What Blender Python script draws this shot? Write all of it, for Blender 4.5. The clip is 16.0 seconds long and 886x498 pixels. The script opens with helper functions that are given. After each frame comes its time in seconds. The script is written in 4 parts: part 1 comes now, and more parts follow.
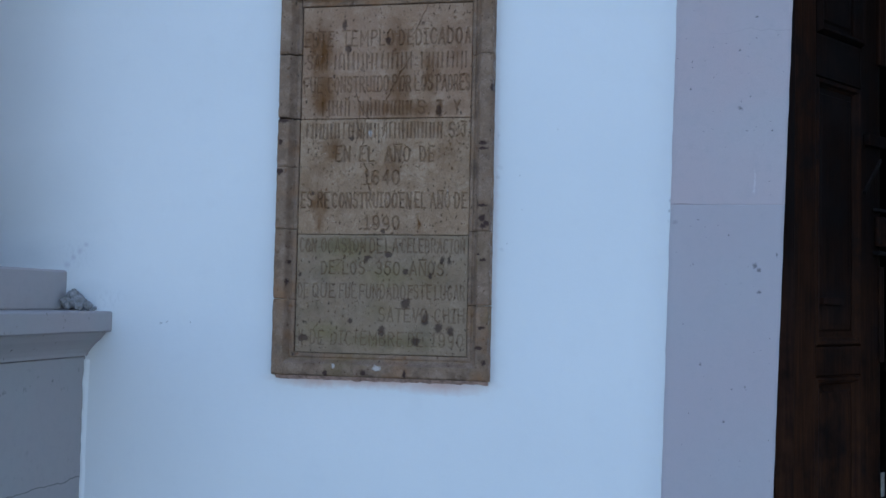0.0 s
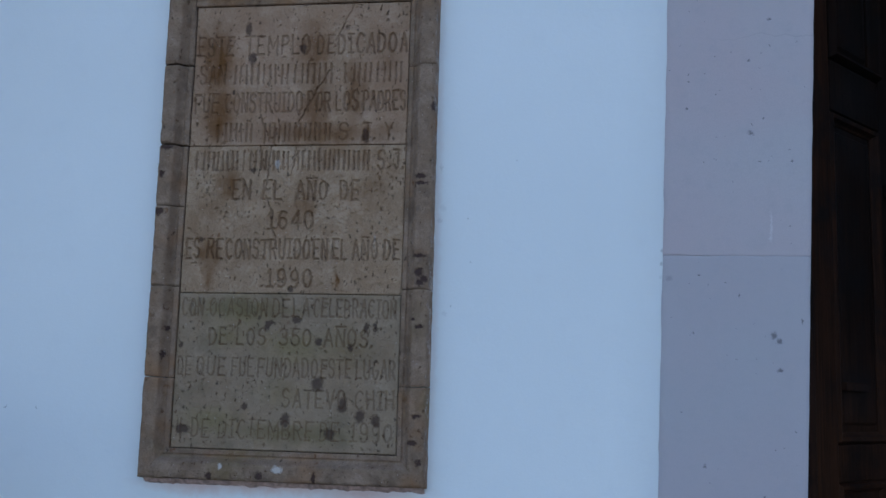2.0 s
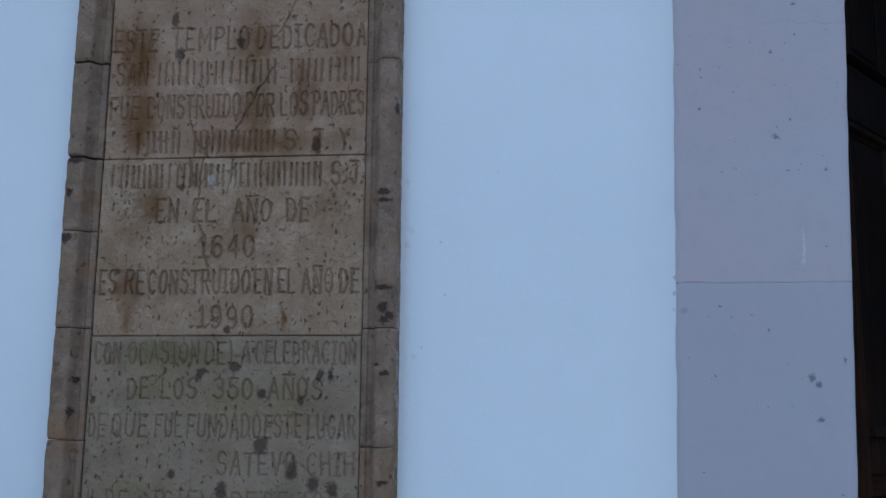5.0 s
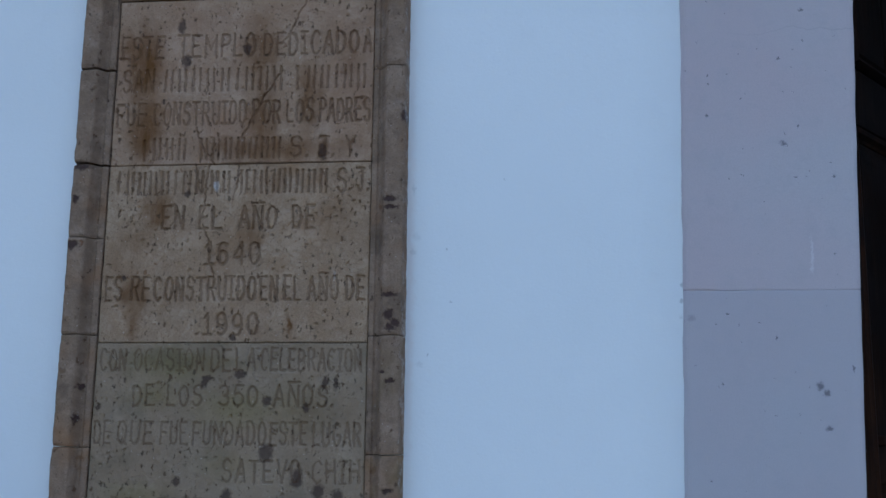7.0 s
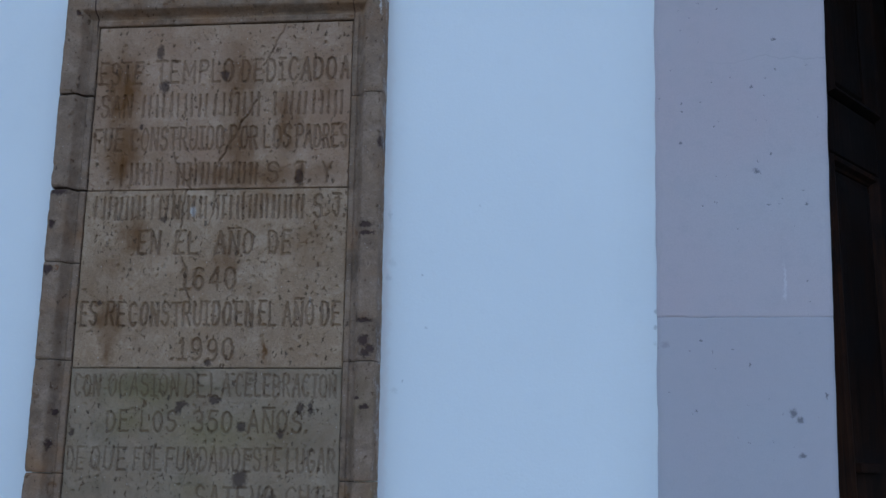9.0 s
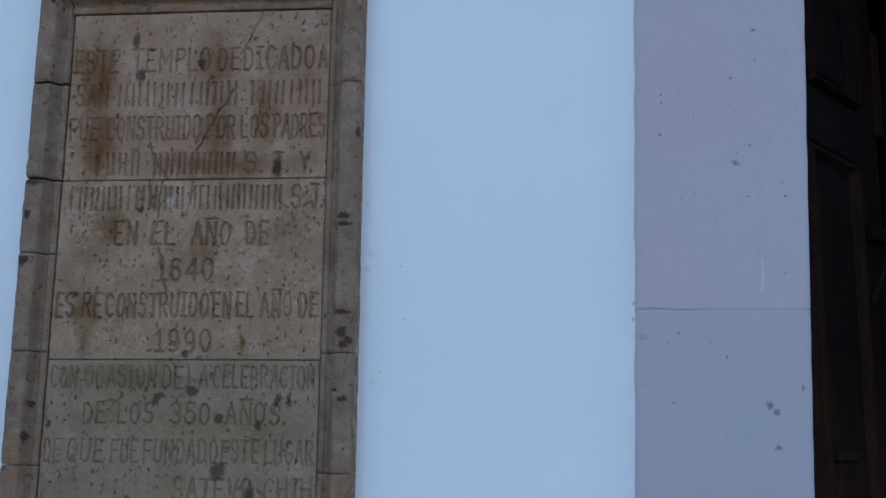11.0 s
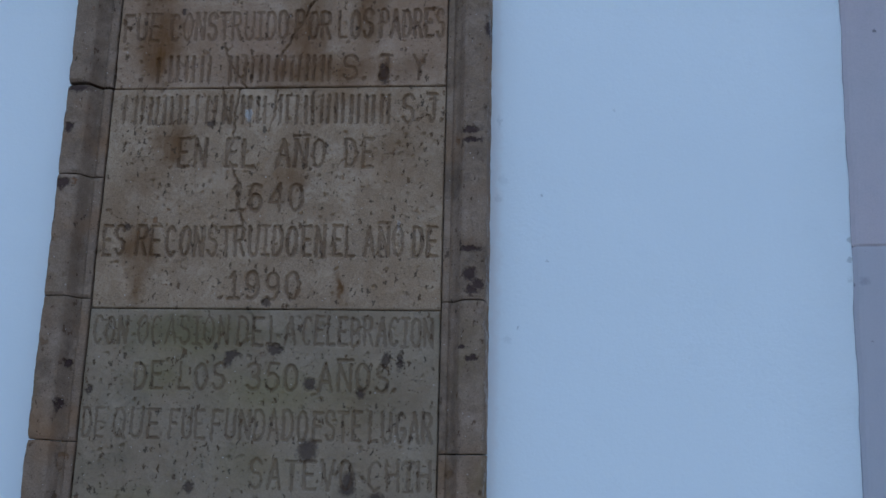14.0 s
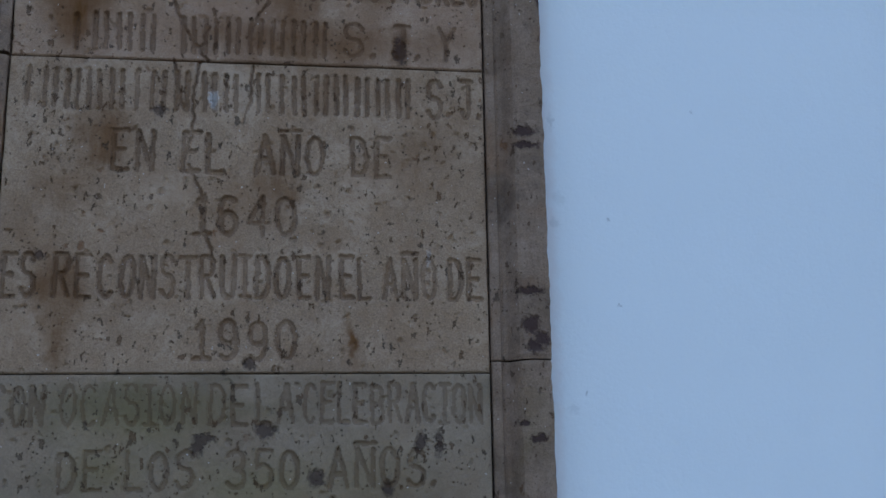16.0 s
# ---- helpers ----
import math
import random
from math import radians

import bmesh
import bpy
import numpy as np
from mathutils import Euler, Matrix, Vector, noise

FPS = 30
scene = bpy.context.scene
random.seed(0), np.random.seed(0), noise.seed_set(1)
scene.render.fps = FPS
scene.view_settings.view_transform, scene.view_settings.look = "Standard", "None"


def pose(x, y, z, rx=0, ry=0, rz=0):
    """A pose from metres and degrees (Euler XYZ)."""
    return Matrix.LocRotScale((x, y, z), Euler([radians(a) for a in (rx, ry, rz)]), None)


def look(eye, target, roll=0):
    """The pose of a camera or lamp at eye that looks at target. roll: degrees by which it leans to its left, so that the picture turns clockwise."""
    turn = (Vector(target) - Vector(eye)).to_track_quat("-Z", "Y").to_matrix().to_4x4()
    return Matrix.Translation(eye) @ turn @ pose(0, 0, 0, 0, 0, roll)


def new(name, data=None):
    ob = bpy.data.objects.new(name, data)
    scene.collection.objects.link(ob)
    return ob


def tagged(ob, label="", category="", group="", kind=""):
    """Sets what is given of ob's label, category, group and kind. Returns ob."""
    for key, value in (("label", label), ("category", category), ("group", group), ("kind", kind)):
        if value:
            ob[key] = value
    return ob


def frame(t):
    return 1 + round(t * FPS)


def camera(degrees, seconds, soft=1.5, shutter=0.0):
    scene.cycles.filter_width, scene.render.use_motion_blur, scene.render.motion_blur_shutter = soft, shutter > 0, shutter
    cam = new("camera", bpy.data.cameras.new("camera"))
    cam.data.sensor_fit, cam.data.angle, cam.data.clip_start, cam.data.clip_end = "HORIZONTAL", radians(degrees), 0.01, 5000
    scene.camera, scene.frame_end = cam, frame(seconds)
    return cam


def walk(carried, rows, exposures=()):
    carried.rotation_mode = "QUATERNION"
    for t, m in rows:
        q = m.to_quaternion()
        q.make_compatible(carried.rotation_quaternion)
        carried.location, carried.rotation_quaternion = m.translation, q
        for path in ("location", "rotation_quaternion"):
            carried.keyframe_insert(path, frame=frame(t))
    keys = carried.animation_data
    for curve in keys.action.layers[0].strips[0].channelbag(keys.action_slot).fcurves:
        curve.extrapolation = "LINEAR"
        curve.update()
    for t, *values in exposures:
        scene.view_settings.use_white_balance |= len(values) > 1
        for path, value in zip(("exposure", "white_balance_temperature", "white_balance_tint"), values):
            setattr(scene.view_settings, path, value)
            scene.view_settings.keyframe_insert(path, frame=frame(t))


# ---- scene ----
cam = camera(46.0, 16.0)
EXPOSURES = [(t, e, k + 90, 14) for t, e, k in ((0, 1.66, 5760), (0.6, 1.60, 5760), (1.5, 1.60, 5760), (2, 1.41, 5760), (2.5, 1.53, 5760), (3, 1.61, 5760), (3.5, 1.51, 5740), (4, 1.48, 5740), (7, 1.43, 5720), (9, 1.49, 5740),
                                            (11.5, 1.56, 5760), (12, 1.58, 5760), (12.5, 1.57, 5760), (13, 1.55, 5740), (13.5, 1.45, 5680), (14.5, 1.35, 5600), (16, 1.39, 5600))]
PATH = [
    (0, (0.935, -3.617, 1.51), (0.548, -1.658, 1.613), 1.2),
    (0.1, (0.923, -3.563, 1.509), (0.551, -1.6, 1.59), 1.1),
    (0.2, (0.911, -3.509, 1.508), (0.561, -1.542, 1.604), 1.1),
    (0.3, (0.9, -3.455, 1.507), (0.58, -1.484, 1.619), 1.5),
    (0.4, (0.888, -3.401, 1.506), (0.582, -1.427, 1.599), 1.5),
    (0.5, (0.876, -3.347, 1.505), (0.604, -1.377, 1.714), 1.5),
    (0.6, (0.873, -3.307, 1.524), (0.667, -1.329, 1.737), 0.5),
    (0.7, (0.869, -3.267, 1.543), (0.657, -1.288, 1.736), 0.3),
    (0.8, (0.866, -3.227, 1.562), (0.619, -1.248, 1.716), -0.1),
    (0.9, (0.862, -3.187, 1.581), (0.605, -1.208, 1.72), -0.4),
    (1, (0.859, -3.147, 1.6), (0.586, -1.174, 1.781), -0.8),
    (1.1, (0.843, -3.116, 1.577), (0.544, -1.152, 1.809), -1.4),
    (1.2, (0.826, -3.085, 1.554), (0.527, -1.127, 1.83), 0.4),
    (1.3, (0.81, -3.054, 1.531), (0.488, -1.111, 1.88), 0.7),
    (1.4, (0.793, -3.023, 1.508), (0.469, -1.079, 1.851), 1.2),
    (1.5, (0.777, -2.992, 1.485), (0.438, -1.047, 1.805), 0.1),
    (1.6, (0.792, -2.948, 1.481), (0.452, -0.995, 1.745), 0.2),
    (1.7, (0.807, -2.904, 1.477), (0.472, -0.947, 1.721), 0.3),
    (1.8, (0.822, -2.86, 1.472), (0.492, -0.901, 1.7), 0.7),
    (1.9, (0.837, -2.816, 1.468), (0.512, -0.856, 1.701), 1.1),
    (2, (0.852, -2.772, 1.464), (0.549, -0.817, 1.755), 1.6),
    (2.1, (0.844, -2.738, 1.469), (0.622, -0.78, 1.809), 1.3),
    (2.2, (0.836, -2.704, 1.475), (0.637, -0.754, 1.871), 1.4),
    (2.3, (0.828, -2.671, 1.48), (0.672, -0.725, 1.917), 1.0),
    (2.4, (0.82, -2.637, 1.486), (0.699, -0.687, 1.916), 0.3),
    (2.5, (0.812, -2.603, 1.491), (0.702, -0.644, 1.879), -0.5),
    (2.6, (0.807, -2.573, 1.5), (0.667, -0.607, 1.838), -0.6),
    (2.7, (0.802, -2.543, 1.509), (0.641, -0.576, 1.83), -0.0),
    (2.8, (0.798, -2.514, 1.518), (0.628, -0.548, 1.848), -0.4),
    (3, (0.788, -2.454, 1.536), (0.564, -0.497, 1.881), 0.1),
    (3.2, (0.774, -2.41, 1.507), (0.469, -0.476, 1.914), 1.3),
    (3.3, (0.767, -2.388, 1.492), (0.455, -0.444, 1.846), 1.2),
    (3.5, (0.753, -2.344, 1.463), (0.515, -0.395, 1.841), 1.2),
    (3.7, (0.745, -2.336, 1.485), (0.57, -0.38, 1.867), 1.1),
    (3.8, (0.74, -2.331, 1.497), (0.557, -0.377, 1.882), 1.1),
    (4, (0.732, -2.323, 1.519), (0.539, -0.364, 1.875), 0.6),
    (6.3, (0.732, -2.312, 1.523), (0.509, -0.359, 1.89), 0.9),
    (6.5, (0.744, -2.305, 1.518), (0.515, -0.354, 1.895), 1.0),
    (7, (0.738, -2.31, 1.526), (0.52, -0.357, 1.894), 0.6),
    (7.5, (0.756, -2.316, 1.558), (0.549, -0.361, 1.924), 0.4),
    (8, (0.767, -2.323, 1.555), (0.569, -0.372, 1.946), 0.3),
    (8.5, (0.775, -2.325, 1.554), (0.581, -0.377, 1.963), 0.4),
    (9, (0.775, -2.311, 1.528), (0.573, -0.365, 1.943), 0.7),
    (9.2, (0.771, -2.32, 1.545), (0.595, -0.368, 1.943), 0.5),
    (11.5, (0.797, -2.303, 1.559), (0.617, -0.346, 1.933), 0.7),
    (12, (0.774, -2.301, 1.542), (0.6, -0.347, 1.933), 1.3),
    (12.5, (0.704, -2.297, 1.481), (0.54, -0.35, 1.909), 1.5),
    (12.7, (0.67, -2.268, 1.489), (0.559, -0.302, 1.838), 1.5),
    (12.8, (0.652, -2.254, 1.492), (0.535, -0.283, 1.814), 1.4),
    (12.9, (0.635, -2.239, 1.496), (0.485, -0.269, 1.806), 1.2),
    (13, (0.618, -2.225, 1.5), (0.443, -0.255, 1.801), 1.0),
    (13.2, (0.55, -2.17, 1.531), (0.421, -0.198, 1.839), 0.4),
    (13.3, (0.516, -2.142, 1.547), (0.418, -0.172, 1.876), 0.6),
    (13.4, (0.482, -2.115, 1.562), (0.381, -0.146, 1.903), 0.4),
    (13.5, (0.448, -2.087, 1.578), (0.312, -0.11, 1.848), -1.3),
    (13.6, (0.453, -2.029, 1.546), (0.229, -0.063, 1.837), 0.4),
    (13.7, (0.458, -1.971, 1.515), (0.207, -0.009, 1.817), 0.8),
    (13.8, (0.463, -1.912, 1.483), (0.202, 0.039, 1.833), 1.1),
    (14, (0.473, -1.796, 1.42), (0.302, 0.139, 1.896), 1.4),
    (14.2, (0.409, -1.758, 1.478), (0.357, 0.183, 1.96), 0.9),
    (14.3, (0.376, -1.738, 1.506), (0.362, 0.219, 1.919), -0.3),
    (14.5, (0.312, -1.7, 1.564), (0.37, 0.265, 1.933), -1.1),
    (14.7, (0.272, -1.634, 1.551), (0.31, 0.323, 1.959), -0.3),
    (14.8, (0.253, -1.602, 1.544), (0.229, 0.352, 1.972), 0.3),
    (14.9, (0.233, -1.569, 1.538), (0.226, 0.378, 1.994), -0.3),
    (15, (0.213, -1.536, 1.531), (0.216, 0.413, 1.977), -0.6),
    (15.2, (0.185, -1.49, 1.551), (0.271, 0.46, 1.983), -0.5),
    (15.5, (0.143, -1.422, 1.581), (0.306, 0.53, 1.987), -0.7),
    (16, (0.07, -1.362, 1.616), (0.336, 0.574, 2.042), -0.9),
]
walk(cam, [(t, look(eye, target, roll)) for t, eye, target, roll in PATH], EXPOSURES)

# ---- light ----
world = bpy.data.worlds.new("sky")
scene.world = world
world.use_nodes = True
wt = world.node_tree
sky = wt.nodes.new("ShaderNodeTexSky")
sky.sky_type, sky.sun_disc = "NISHITA", False
sky.sun_elevation, sky.sun_rotation = radians(24), radians(8)
wt.links.new(sky.outputs[0], wt.nodes["Background"].inputs[0])
wt.nodes["Background"].inputs[1].default_value = 0.12
sun = new("sun", bpy.data.lights.new("sun", "SUN"))
sun.data.energy, sun.data.angle, sun.data.color = 2.5, radians(0.6), (1.0, 0.93, 0.84)
sun.matrix_world = look((2.0, 14.0, 6.5), (0, 0, 0))

# ---- node helpers ----


def put_in(nt, socket, value):
    if isinstance(value, bpy.types.NodeSocket):
        nt.links.new(value, socket)
    else:
        socket.default_value = value


def nd(nt, kind, ins=None, **props):
    n = nt.nodes.new("ShaderNode" + kind)
    for k, v in props.items():
        setattr(n, k, v)
    for k, v in (ins or {}).items():
        put_in(nt, n.inputs[k], v)
    return n


def maths(nt, op, a, b=0.0):
    return nd(nt, "Math", {0: a, 1: b}, operation=op).outputs[0]


def ramp(nt, v, lo, hi, to0=0.0, to1=1.0):
    return nd(nt, "MapRange", {"Value": v, "From Min": lo, "From Max": hi, "To Min": to0, "To Max": to1}).outputs[0]


def mixed(nt, f, a, b, blend="MIX"):
    n = nd(nt, "Mix", data_type="RGBA", blend_type=blend)
    put_in(nt, n.inputs[0], f)
    for i, c in ((6, a), (7, b)):
        put_in(nt, n.inputs[i], c if isinstance(c, bpy.types.NodeSocket) else (*c, 1.0))
    return n.outputs[2]


def noised(nt, pos, scale, detail=3.0, rough=0.55, out=0):
    return nd(nt, "TexNoise", {"Vector": pos, "Scale": scale, "Detail": detail, "Roughness": rough}).outputs[out]


def shifted(nt, pos, scale, amount):
    """Places pushed about by noise, for ragged outlines."""
    c = noised(nt, pos, scale, 3.0, 0.6, 1)
    c = nd(nt, "VectorMath", {0: c, 1: (0.5, 0.5, 0.5)}, operation="SUBTRACT").outputs[0]
    c = nd(nt, "VectorMath", {0: c, 3: amount}, operation="SCALE").outputs[0]
    return nd(nt, "VectorMath", {0: pos, 1: c}, operation="ADD").outputs[0]


def patch(nt, pos, x, z, rx, rz, soft=0.5):
    """1 inside an ellipse on the wall plane, falling to 0 at its rim."""
    d = nd(nt, "VectorMath", {0: pos, 1: (x, 0, z)}, operation="SUBTRACT").outputs[0]
    d = nd(nt, "VectorMath", {0: d, 1: (1 / rx, 0, 1 / rz)}, operation="MULTIPLY").outputs[0]
    d = nd(nt, "VectorMath", {0: d}, operation="LENGTH").outputs["Value"]
    return ramp(nt, d, 1.0, 1.0 - soft)


def patches(nt, pos, rows, soft=0.5):
    m = None
    for r in rows:
        p = patch(nt, pos, *r[:4], soft)
        if len(r) > 4:
            p = maths(nt, "MULTIPLY", p, r[4])
        m = p if m is None else maths(nt, "MAXIMUM", m, p)
    return m


def material(name):
    m = bpy.data.materials.new(name)
    m.use_nodes = True
    nt = m.node_tree
    return m, nt, nt.nodes["Principled BSDF"], nd(nt, "NewGeometry").outputs["Position"]


def finish(nt, bsdf, color, rough, height=None, strength=0.5, distance=0.002, metal=0.0, specular=0.3):
    put_in(nt, bsdf.inputs["Base Color"], color if isinstance(color, bpy.types.NodeSocket) else (*color, 1.0))
    put_in(nt, bsdf.inputs["Roughness"], rough)
    bsdf.inputs["Metallic"].default_value = metal
    bsdf.inputs["Specular IOR Level"].default_value = specular
    if height is not None:
        b = nd(nt, "Bump", {"Strength": strength, "Distance": distance, "Height": height})
        nt.links.new(b.outputs[0], bsdf.inputs["Normal"])


# ---- materials ----
BROWN_STAINS = [  # x, z, half width, half height, strength
    (-0.245, 2.411, 0.050, 0.13, 1.0), (-0.235, 2.253, 0.055, 0.10, 1.0), (-0.285, 2.460, 0.03, 0.05, 0.7), (0.04, 2.440, 0.05, 0.09, 0.7),
    (0.05, 2.282, 0.05, 0.12, 0.75), (0.165, 2.322, 0.035, 0.10, 0.8), (0.06, 2.199, 0.16, 0.035, 0.75), (0.20, 2.194, 0.02, 0.035, 1.0),
    (-0.05, 2.204, 0.05, 0.03, 0.5), (0.25, 2.204, 0.06, 0.03, 0.5), (-0.19, 2.051, 0.05, 0.06, 0.8), (-0.235, 1.987, 0.06, 0.05, 0.4),
    (0.036, 1.987, 0.035, 0.05, 0.75), (-0.235, 1.859, 0.04, 0.05, 0.85), (-0.235, 1.799, 0.022, 0.06, 0.7), (0.22, 2.046, 0.08, 0.05, 0.35),
    (-0.27, 1.947, 0.05, 0.06, 0.3), (0.13, 1.789, 0.010, 0.025, 1.0), (0.262, 2.411, 0.03, 0.06, 0.4)]
DARK_MARKS = [
    (-0.156, 2.511, 0.010, 0.022), (0.008, 2.448, 0.012, 0.016), (-0.14, 2.421, 0.014, 0.022), (-0.048, 1.665, 0.018, 0.008), (-0.056, 1.656, 0.009, 0.014),
    (0.026, 1.675, 0.015, 0.014), (0.222, 1.658, 0.009, 0.016), (0.247, 1.658, 0.006, 0.020), (0.093, 1.504, 0.021, 0.024), (0.008, 1.405, 0.016, 0.024),
    (0.256, 1.410, 0.016, 0.020), (0.213, 1.420, 0.016, 0.022), (0.131, 1.371, 0.018, 0.020), (0.165, 1.449, 0.016, 0.024), (-0.11, 1.439, 0.012, 0.012),
    (0.2, 2.191, 0.010, 0.026), (-0.285, 1.375, 0.025, 0.015), (-0.30, 1.602, 0.008, 0.01), (0.09, 1.617, 0.014, 0.012), (0.18, 1.602, 0.01, 0.012),
    (-0.19, 2.322, 0.006, 0.008), (-0.12, 2.095, 0.010, 0.012), (0.005, 1.760, 0.010, 0.010), (-0.26, 1.898, 0.008, 0.008)]
EDGE_MARKS = [
    (0.366, 1.807, 0.015, 0.016), (0.380, 1.789, 0.012, 0.014), (0.368, 1.778, 0.012, 0.012), (0.363, 2.071, 0.020, 0.008), (0.366, 1.852, 0.022, 0.006),
    (0.366, 2.051, 0.022, 0.006), (0.392, 2.268, 0.010, 0.016), (-0.372, 2.159, 0.03, 0.010), (-0.380, 2.080, 0.010, 0.012), (-0.380, 1.972, 0.016, 0.014),
    (-0.345, 1.573, 0.006, 0.014), (0.37, 1.661, 0.014, 0.006), (-0.34, 1.647, 0.007, 0.008), (0.352, 1.681, 0.010, 0.005), (-0.36, 2.608, 0.008, 0.008),
    (0.05, 2.642, 0.022, 0.010), (-0.19, 1.252, 0.012, 0.012), (-0.05, 1.257, 0.012, 0.012), (0.10, 1.257, 0.006, 0.02), (0.37, 1.425, 0.014, 0.008),
    (0.36, 1.356, 0.016, 0.008), (0.38, 1.306, 0.010, 0.012)]
WHITE_MARKS = [(-0.051, 2.113, 0.007, 0.016), (0.392, 2.639, 0.016, 0.012), (0.386, 2.603, 0.003, 0.03), (0.0, 1.275, 0.020, 0.012), (-0.16, 1.279, 0.008, 0.010), (0.235, 1.898, 0.003, 0.018, 0.35)]


def plaque_stone(name, base, dark, groove_shade=0.0, slabs=True):
    m, nt, bsdf, pos = material(name)
    rag = shifted(nt, pos, 28.0, 0.05)
    fine = shifted(nt, shifted(nt, pos, 50.0, 0.012), 150.0, 0.018)
    large = noised(nt, pos, 5.0, 4.0)
    mid = noised(nt, pos, 38.0, 5.0, 0.65)
    grit = noised(nt, pos, 420.0, 3.0, 0.7)
    c = mixed(nt, ramp(nt, large, 0.3, 0.7), base, dark)
    c = mixed(nt, ramp(nt, mid, 0.42, 0.75, 0, 0.45), c, (base[0] * 1.25, base[1] * 1.3, base[2] * 1.4))
    c = mixed(nt, ramp(nt, grit, 0.35, 0.7, 0.0, 0.6), c, (dark[0] * 0.5, dark[1] * 0.5, dark[2] * 0.5))
    blotch = noised(nt, shifted(nt, pos, 12.0, 0.08), 17.0, 6.0, 0.7)
    c = mixed(nt, ramp(nt, blotch, 0.50, 0.66, 0.0, 0.5), c, (base[0] * 1.3, base[1] * 1.38, base[2] * 1.5))
    c = mixed(nt, ramp(nt, blotch, 0.44, 0.30, 0.0, 0.55), c, (base[0] * 0.62, base[1] * 0.52, base[2] * 0.45))
    clast = nd(nt, "TexVoronoi", {"Vector": shifted(nt, pos, 60.0, 0.03), "Scale": 42.0}).outputs
    tint = nd(nt, "SeparateColor", {0: clast["Color"]}).outputs
    lump_mask = maths(nt, "MULTIPLY", maths(nt, "LESS_THAN", tint[0], 0.26), ramp(nt, maths(nt, "SUBTRACT", ramp(nt, tint[1], 0, 1, 0.12, 0.36), clast["Distance"]), 0.0, 0.12))
    c = mixed(nt, maths(nt, "MULTIPLY", lump_mask, 0.75), c, mixed(nt, tint[2], (0.21, 0.085, 0.035), (0.17, 0.115, 0.07)))
    zed = nd(nt, "SeparateXYZ", {0: pos}).outputs[2]
    if slabs:
        # the lowest slab is greyer, with an olive growth over it
        low = ramp(nt, zed, 1.756, 1.742)
        c = mixed(nt, maths(nt, "MULTIPLY", low, 0.55), c, (0.245, 0.190, 0.134))
        olive = patches(nt, rag, [(-0.13, 1.69, 0.13, 0.06), (-0.17, 1.63, 0.08, 0.05), (0.02, 1.60, 0.14, 0.06), (-0.2, 1.40, 0.12, 0.05),
                                  (0.05, 1.37, 0.25, 0.04, 0.8), (0.15, 1.60, 0.10, 0.08, 0.6), (0.0, 1.48, 0.1, 0.05, 0.5)], 0.8)
        c = mixed(nt, maths(nt, "MULTIPLY", olive, 0.55), c, (0.20, 0.150, 0.062))
        band = patches(nt, rag, [(-0.13, 1.708, 0.19, 0.034), (-0.02, 1.70, 0.12, 0.03, 0.8), (-0.25, 1.69, 0.06, 0.03, 0.7), (0.02, 1.37, 0.26, 0.028, 0.6)], 0.7)
        c = mixed(nt, maths(nt, "MULTIPLY", band, 0.5), c, (0.135, 0.105, 0.050))
        grime = ramp(nt, noised(nt, pos, 9.0, 4.0, 0.6), 0.5, 0.72, 0.0, 0.5)
        c = mixed(nt, maths(nt, "MULTIPLY", grime, low), c, (0.14, 0.105, 0.065))
        wash = maths(nt, "MULTIPLY", ramp(nt, noised(nt, rag, 8.0, 4.0, 0.65), 0.45, 0.7, 0.0, 0.6), ramp(nt, zed, 1.70, 2.2, 0.35, 1.0))
        c = mixed(nt, wash, c, (0.225, 0.115, 0.052))
        upper = maths(nt, "MULTIPLY", ramp(nt, zed, 2.160, 2.170, 0.0, 0.30), ramp(nt, noised(nt, pos, 6.0, 3.0), 0.3, 0.6, 0.4, 1.0))
        c = mixed(nt, upper, c, (0.40, 0.235, 0.165))
        brown = patches(nt, rag, [(x, z, a * 1.18, b * 1.15, k) for x, z, a, b, k in BROWN_STAINS], 0.7)
        streak = noised(nt, nd(nt, "VectorMath", {0: pos, 1: (1, 1, 0.25)}, operation="MULTIPLY").outputs[0], 45.0, 4.0, 0.6)
        c = mixed(nt, maths(nt, "MULTIPLY", brown, ramp(nt, streak, 0.3, 0.6, 0.6, 1.0)), c, (0.135, 0.058, 0.018))
        marks = patches(nt, fine, DARK_MARKS, 0.45)
    else:
        grime = ramp(nt, noised(nt, shifted(nt, pos, 20.0, 0.06), 13.0, 6.0, 0.7), 0.50, 0.68, 0.0, 0.6)
        c = mixed(nt, grime, c, (0.115, 0.078, 0.055))
        rust = ramp(nt, noised(nt, pos, 7.0, 3.0), 0.52, 0.7, 0.0, 0.5)
        c = mixed(nt, rust, c, (0.31, 0.15, 0.065))
        olive = ramp(nt, noised(nt, shifted(nt, pos, 4.0, 0.3), 6.0, 3.0), 0.52, 0.68, 0.0, 0.45)
        c = mixed(nt, maths(nt, "MULTIPLY", olive, ramp(nt, zed, 1.9, 1.6)), c, (0.17, 0.12, 0.05))
        marks = patches(nt, fine, EDGE_MARKS, 0.45)
        # darker brown bands along the left, top and right coves
        cove_band = patches(nt, shifted(nt, pos, 18.0, 0.012), [(-0.342, 1.95, 0.016, 0.72, 0.8), (0.0, 2.618, 0.36, 0.010, 0.5), (0.340, 1.9, 0.008, 0.7, 0.35)], 0.8)
        butt = patches(nt, shifted(nt, pos, 90.0, 0.002), [(-0.3175, 2.625, 0.0021, 0.09), (0.3185, 2.625, 0.0018, 0.09, 0.7)], 0.5)
        marks = maths(nt, "MAXIMUM", marks, butt)
        c = mixed(nt, maths(nt, "MULTIPLY", cove_band, 0.35), c, (0.075, 0.045, 0.028))
